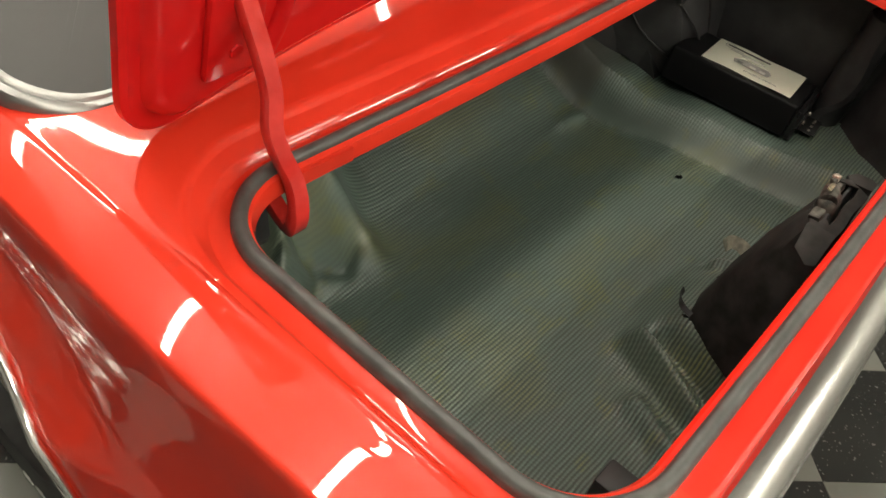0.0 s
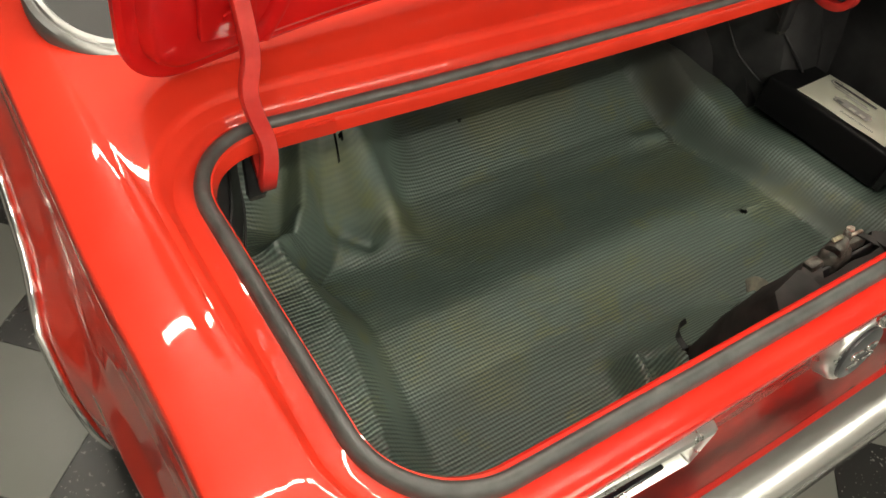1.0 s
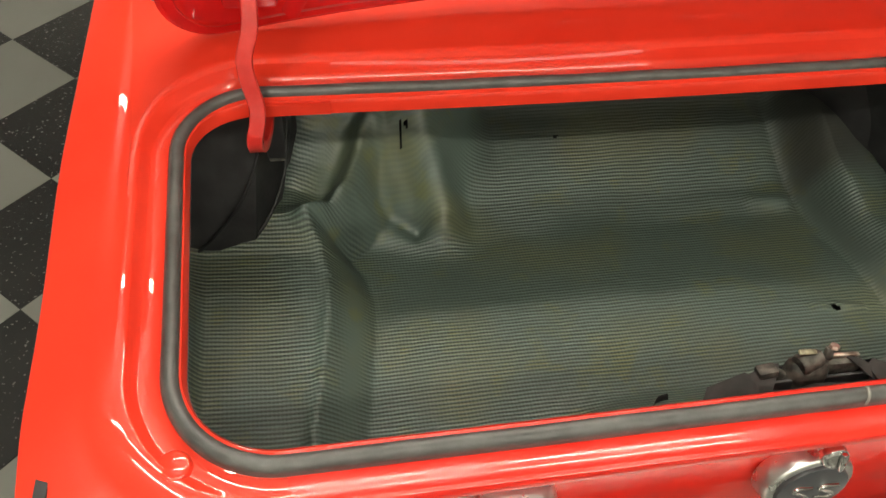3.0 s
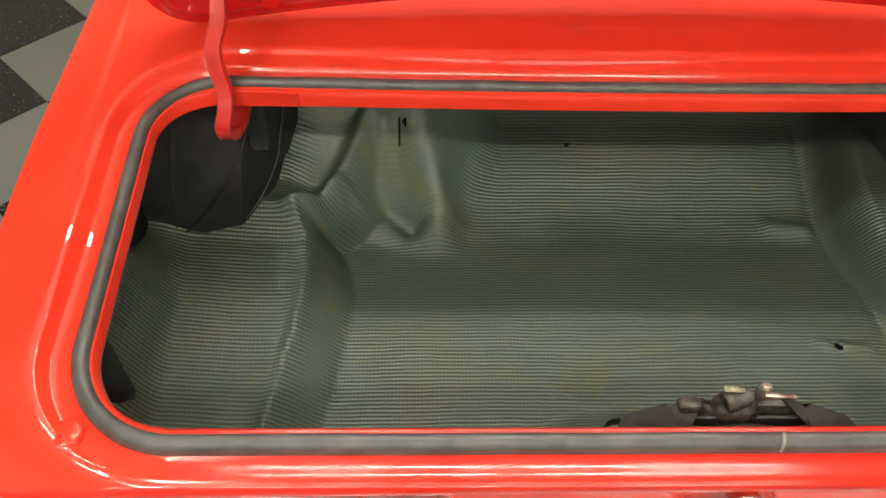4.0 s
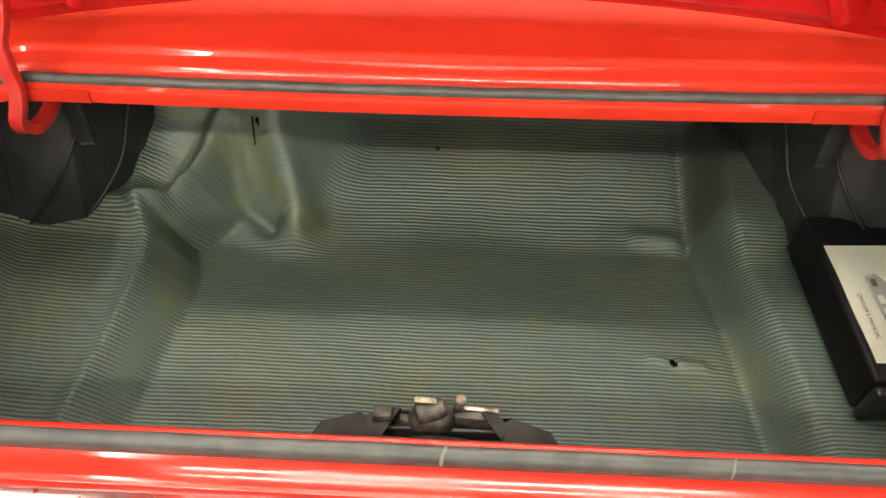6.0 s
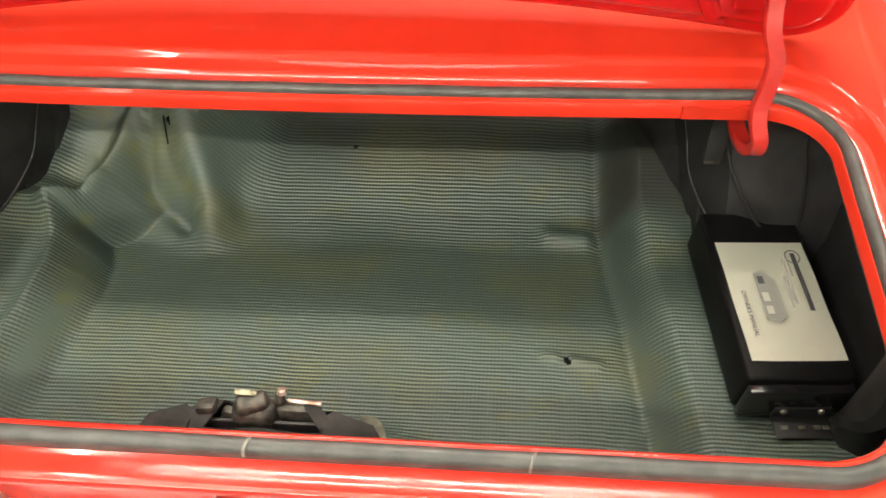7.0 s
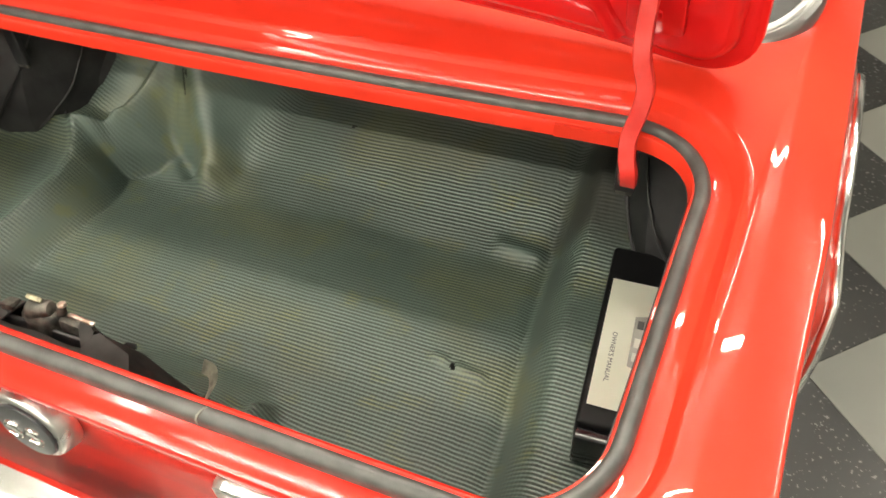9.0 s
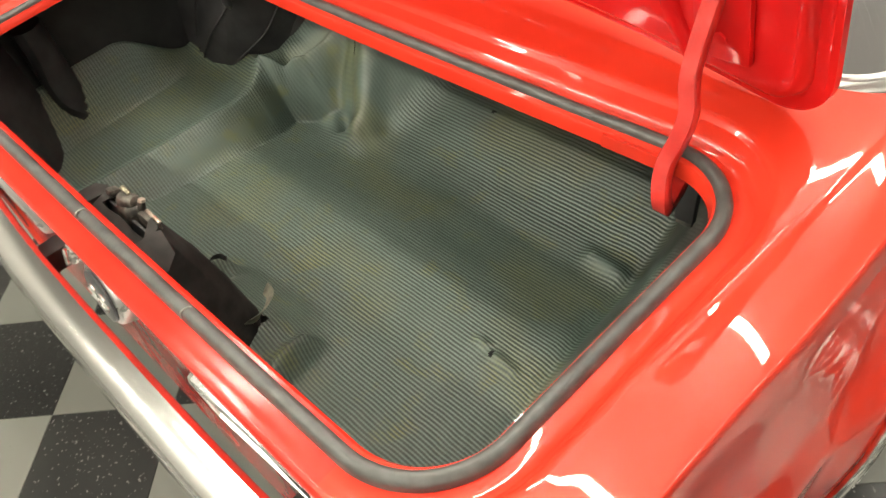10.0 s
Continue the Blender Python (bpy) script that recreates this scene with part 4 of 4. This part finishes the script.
def cut_out(x, y):
    """Where the mat is cut away: round the latch support, the two screw holes and the slit."""
    edge = 0.298 - 0.010 * math.cos(x * 40) + 0.005 * math.sin(x * 90)
    if abs(x - SUP_X) < 0.074 + 0.04 * (0.280 - y) / 0.12 and y < edge - 0.024:
        return True
    u, v = x - 0.391, y - 0.512
    if (u + 0.5 * v) ** 2 * 1.6 + (v - 0.3 * u) ** 2 / 2.2 < 0.0060 ** 2:
        return True
    if (x + 0.033) ** 2 + (y - 0.990) ** 2 < 0.0045 ** 2 or (x + 0.371) ** 2 + (y - 0.906) ** 2 < 0.0034 ** 2:
        return True
    return abs(x + 0.381) < 0.0022 and 0.890 < y < 0.913


def trunk_mat():
    nx, ny = 420, 300
    x0, x1, y0, y1 = -0.812, 0.812, 0.158, 1.262
    verts, rib, smooth, grime_shade = [], [], [], []
    for i in range(nx + 1):
        x = x0 + (x1 - x0) * i / nx
        last, acc, start = None, 0.0, len(rib)
        for j in range(ny + 1):
            y = y0 + (y1 - y0) * j / ny
            z = mat_z(x, y)
            verts.append((x, y, z))
            if last is not None:
                acc += math.hypot(y - last[0], 0.4 * (z - last[1]))
            last = (y, z)
            rib.append(acc)
            cx, cz = crest(y)
            rx = right_fold(y)
            f = math.exp(-((x - cx - 0.040) / 0.022) ** 2) * step(0.30, 0.46, y) * step(0.80, 0.74, y)
            f = max(f, 0.95 * math.exp(-((x - rx - 0.006) / 0.022) ** 2) * step(1.0, 0.85, y))
            f = max(f, 0.9 * min(1.0, 4.5 * hump(x, y)) * step(-0.60, -0.53, x), 0.8 * step(cx - 0.02, cx, x) * step(0.75, 0.79, y) * step(-0.2, -0.26, x))
            f = max(f, 0.70 * step(0.90, 1.05, y), 0.7 * math.exp(-((x + 0.02) / 0.085) ** 2 - ((y - 0.995) / 0.026) ** 2))
            f = max(f, 0.95 * math.exp(-((x - 0.41) / 0.045) ** 2 - ((y - 0.803) / 0.020) ** 2), 0.7 * math.exp(-((x - 0.392) / 0.034) ** 2 - ((y - 0.507) / 0.009) ** 2), 0.9 * math.exp(-((x + 0.548) / 0.026) ** 2 - ((y - 0.752) / 0.014) ** 2))
            smooth.append(f)
            # shade of the fold slopes, put in as a darker strip along each foot
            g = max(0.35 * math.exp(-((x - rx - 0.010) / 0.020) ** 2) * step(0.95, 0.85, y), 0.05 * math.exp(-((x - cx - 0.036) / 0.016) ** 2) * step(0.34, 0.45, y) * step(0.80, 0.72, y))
            # right-front patch: soot together with the deep shade of that corner
            sooty_shade = step(0.42, 0.50, x) * step(0.76, 0.86, y + 0.03 * noise.noise(Vector((x * 12, y * 12, 4))))
            g = max(g, 0.90 * sooty_shade)
            smooth[-1] = max(smooth[-1], 0.85 * sooty_shade)
            # far strip: brown-grey soot with the deck lip's shade painted in
            grime_shade.append(max(g, 0.72 * step(0.88, 1.05, y + 0.03 * noise.noise(Vector((x * 9, y * 9, 1)))) * step(-0.24, -0.16, x)))
        base = rib[start + 110]
        rib[start:] = [r - base for r in rib[start:]]
    faces = []
    for i in range(nx):
        for j in range(ny):
            a = i * (ny + 1) + j
            if not cut_out(verts[a][0] + 0.0019, verts[a][1] + 0.0018):
                faces.append((a, a + ny + 1, a + ny + 2, a + 1))
    me = bpy.data.meshes.new("trunk_mat")
    me.from_pydata(verts, [], faces)
    me.attributes.new("rib", "FLOAT", "POINT").data.foreach_set("value", rib)
    me.attributes.new("smooth", "FLOAT", "POINT").data.foreach_set("value", smooth)
    me.attributes.new("grime_shade", "FLOAT", "POINT").data.foreach_set("value", grime_shade)
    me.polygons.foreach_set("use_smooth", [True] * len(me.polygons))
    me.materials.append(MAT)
    return tagged(new("trunk_mat", me), "grey-green ribbed trunk mat, wrinkled at one corner", "mat")


mat_ob = trunk_mat()
for rim, wide in ((((0.084, 0.304, 0.592), (0.104, 0.300, 0.592), (0.114, 0.284, 0.588), (0.113, 0.264, 0.580), (0.103, 0.246, 0.568)), 0.012), (((-0.052, 0.306, 0.575), (-0.070, 0.302, 0.574), (-0.082, 0.288, 0.568), (-0.080, 0.270, 0.560)), 0.005)):
    bm = bmesh.new()
    sweep(bm, smooth_path(rim, 6), [(-wide, -0.0012), (wide * 0.6, -0.0014), (wide, 0.0), (wide * 0.5, 0.0014), (-wide, 0.0012)], side=(0.5, 0.5, 0.7))
    part("torn_edge", bm, *((TORN, mat_ob, "torn edge showing the pale backing") if wide > 0.006 else (BLACK, mat_ob, "black torn flap")))

# ---- black changer box with its manual ----
BOX_C, BOX_T = Vector((0.690, 0.556, 0.521)), 5.0


def changer():
    t = thing("cd_changer", "flat black metal audio changer box bolted on the mat", "audio box", at=BOX_C)
    m = Matrix.Translation(BOX_C) @ pose(0, 0, 0, 1.5, 3.0, BOX_T)
    L, W, H = 0.336, 0.158, 0.085
    part("body", box(bmesh.new(), m @ Vector((0, 0.006, H / 2)), (W, L - 0.02, H), m.to_3x3().to_4x4(), 0.007, 3), PLASTIC, t)
    part("front_panel", box(bmesh.new(), m @ Vector((0, -L / 2 + 0.006, H / 2 - 0.004)), (W - 0.004, 0.018, H - 0.010), m.to_3x3().to_4x4(), 0.004), GLOSS_BLACK, t, "gloss black front")
    br = part("bracket", box(bmesh.new(), m @ Vector((0.012, -L / 2 - 0.022, 0.016)), (0.085, 0.040, 0.003), m.to_3x3().to_4x4(), 0.001), BLACK, t, "black slotted mounting bracket")
    part("bracket_upright", box(bmesh.new(), m @ Vector((0.012, -L / 2 - 0.004, 0.026)), (0.085, 0.003, 0.022), m.to_3x3().to_4x4(), 0.001), BLACK, br)
    for dx in (-0.016, 0.040):
        part("screw", cyl(bmesh.new(), m @ Vector((dx, -L / 2 - 0.007, 0.030)), 0.0055, 0.0045, 0.005, m.to_3x3().to_4x4() @ pose(0, 0, 0, 90), 12, 0.001), STEEL, t)
    for dx in (-0.016, 0.010, 0.032, 0.045):
        part("slot", box(bmesh.new(), m @ Vector((dx, -L / 2 - 0.026, 0.0185)), (0.010, 0.006, 0.001), m.to_3x3().to_4x4()), STEEL, br)
    part("screw", cyl(bmesh.new(), m @ Vector((0.012, L / 2 + 0.004, 0.045)), 0.005, 0.005, 0.006, m.to_3x3().to_4x4() @ pose(0, 0, 0, 90), 10), BRASS, t)
    return m, H


CH_M, CH_H = changer()


def manual():
    A, B, C, D = (Vector(q) for q in ((0.616, 0.646, 0), (0.757, 0.655, 0), (0.777, 0.434, 0), (0.636, 0.425, 0)))
    c = (A + B + C + D) / 4
    ang = math.degrees(math.atan2((A - D).y, (A - D).x)) - 90
    top = CH_M @ Vector((*(CH_M.inverted() @ Vector((c.x, c.y, BOX_C.z + CH_H)))[:2], CH_H + 0.003))
    m = Matrix.Translation(top) @ pose(0, 0, 0, 1.5, 3.0, ang)
    r3 = m.to_3x3().to_4x4()
    w, h = 0.141, 0.221
    t = thing("manual", "white printed owner's manual lying on the black box", "booklet", at=top)
    bm = bmesh.new()
    grid = [[Vector((w * (i / 12 - 0.5), h * (j / 16 - 0.5), 0.0012 + 0.004 * max(0, (abs(i / 6 - 1) - 0.6)) * (1 - j / 16) + 0.0008 * math.sin(j * 0.7))) for i in range(13)] for j in range(17)]
    loft(bm, [[m @ q for q in row] for row in grid], False)
    bmesh.ops.solidify(bm, geom=bm.faces[:], thickness=0.0015)
    bmesh.ops.recalc_face_normals(bm, faces=bm.faces)
    part("cover", bm, PAPER, t)
    def bar(x, y, sx, sy, material, name="print_bar", lift=0.0045):
        return part(name, box(bmesh.new(), m @ Vector((x, y, lift)), (sx, sy, 0.0006), r3), material, t, smooth=False)
    # printed title becomes plain bars, running down the sheet
    bar(0.046, 0.030, 0.007, 0.110, INK)
    part("print_ring", loft(bmesh.new(), [[m @ Vector((0.045 + r * math.cos(a), 0.078 + r * 1.1 * math.sin(a), 0.0048)) for a in (2 * math.pi * k / 24 for k in range(24))] for r in (0.0125, 0.0105)]), INK_GREY, t)
    bar(0.026, 0.030, 0.004, 0.085, INK_PALE)
    bar(0.019, 0.010, 0.004, 0.060, INK_PALE)
    bar(0.034, 0.060, 0.003, 0.040, INK_PALE)
    # picture of the device
    bm = bmesh.new()
    f = bm.faces.new([bm.verts.new(m @ Vector((x, y, 0.0046))) for x, y in ((-0.028, 0.045), (-0.010, 0.050), (0.004, 0.030), (0.004, -0.035), (-0.010, -0.045), (-0.028, -0.040))])
    part("picture", bm, INK_GREY, t, "grey picture of the device", smooth=False)
    bar(-0.019, 0.032, 0.009, 0.014, INK, "picture_button", 0.0052)
    bar(-0.019, 0.000, 0.010, 0.016, INK_PALE, "picture_button", 0.0052)
    bar(-0.019, -0.024, 0.010, 0.014, INK_PALE, "picture_button", 0.0052)
    cu = bpy.data.curves.new("lettering", "FONT")
    cu.body, cu.size, cu.align_x, cu.align_y = "OWNER'S MANUAL", 0.0095, "CENTER", "CENTER"
    tmp = new("lettering_source", cu)
    me = bpy.data.meshes.new_from_object(tmp.evaluated_get(bpy.context.evaluated_depsgraph_get()))
    bpy.data.objects.remove(tmp)
    me.transform(m @ Matrix.Translation((-0.052, -0.030, 0.0050)) @ pose(0, 0, 0, 0, 0, -90))
    me.materials.clear()
    me.materials.append(INK)
    ob = new("lettering", me)
    ob.parent, ob.matrix_parent_inverse = t, Matrix.Translation(-t.location)


manual()

# ---- floor tiles, last ----
def tiles():
    half = DIAG / 2
    e = half - 0.0006
    def diamond(name, material):
        bm = bmesh.new()
        loft(bm, [[Vector(q) for q in ((-r, 0, z), (0, -r, z), (r, 0, z), (0, r, z))] for r, z in ((e, -0.004), (e, -0.0012), (e - 0.0012, 0.0))])
        bm.faces.new([bm.verts.new(q) for q in ((-e + 0.0012, 0, 0), (0, -e + 0.0012, 0), (e - 0.0012, 0, 0), (0, e - 0.0012, 0))])
        bmesh.ops.remove_doubles(bm, verts=bm.verts, dist=1e-5)
        bmesh.ops.recalc_face_normals(bm, faces=bm.faces)
        me = bpy.data.meshes.new(name)
        bm.to_mesh(me)
        bm.free()
        me.materials.append(material)
        return me
    dark, light = diamond("tile", TILE_DARK), diamond("tile", TILE_LIGHT)
    rest = {0: ([], []), 1: ([], [])}
    # corner (TX, TY): dark tiles to its left and right
    for i in range(-38, 39):
        for j in range(-38, 39):
            if (i + j) % 2 == 0:
                continue
            x, y = TX + i * half, TY + j * half
            if not (HALL[0] + 0.2 < x < HALL[1] - 0.2 and HALL[2] + 0.2 < y < HALL[3] - 0.2):
                continue
            is_dark = i % 2 != 0
            if (0.7 < abs(x) < 3.0 and -0.9 < y < 4.0) or (abs(x) <= 0.7 and -0.9 < y < 0.4):
                ob = new("tile", dark if is_dark else light)
                ob.location = (x, y, 0)
                ob.parent = floor
            else:
                vs, fs = rest[int(is_dark)]
                n = len(vs)
                vs += [(x - e, y, 0), (x, y - e, 0), (x + e, y, 0), (x, y + e, 0)]
                fs.append((n, n + 1, n + 2, n + 3))
    for k, (vs, fs) in rest.items():
        me = bpy.data.meshes.new("far_tiles")
        me.from_pydata(vs, [], fs)
        me.materials.append(TILE_DARK if k else TILE_LIGHT)
        ob = tagged(new("far_tiles", me), kind="stuff")
        ob.parent = floor


tiles()
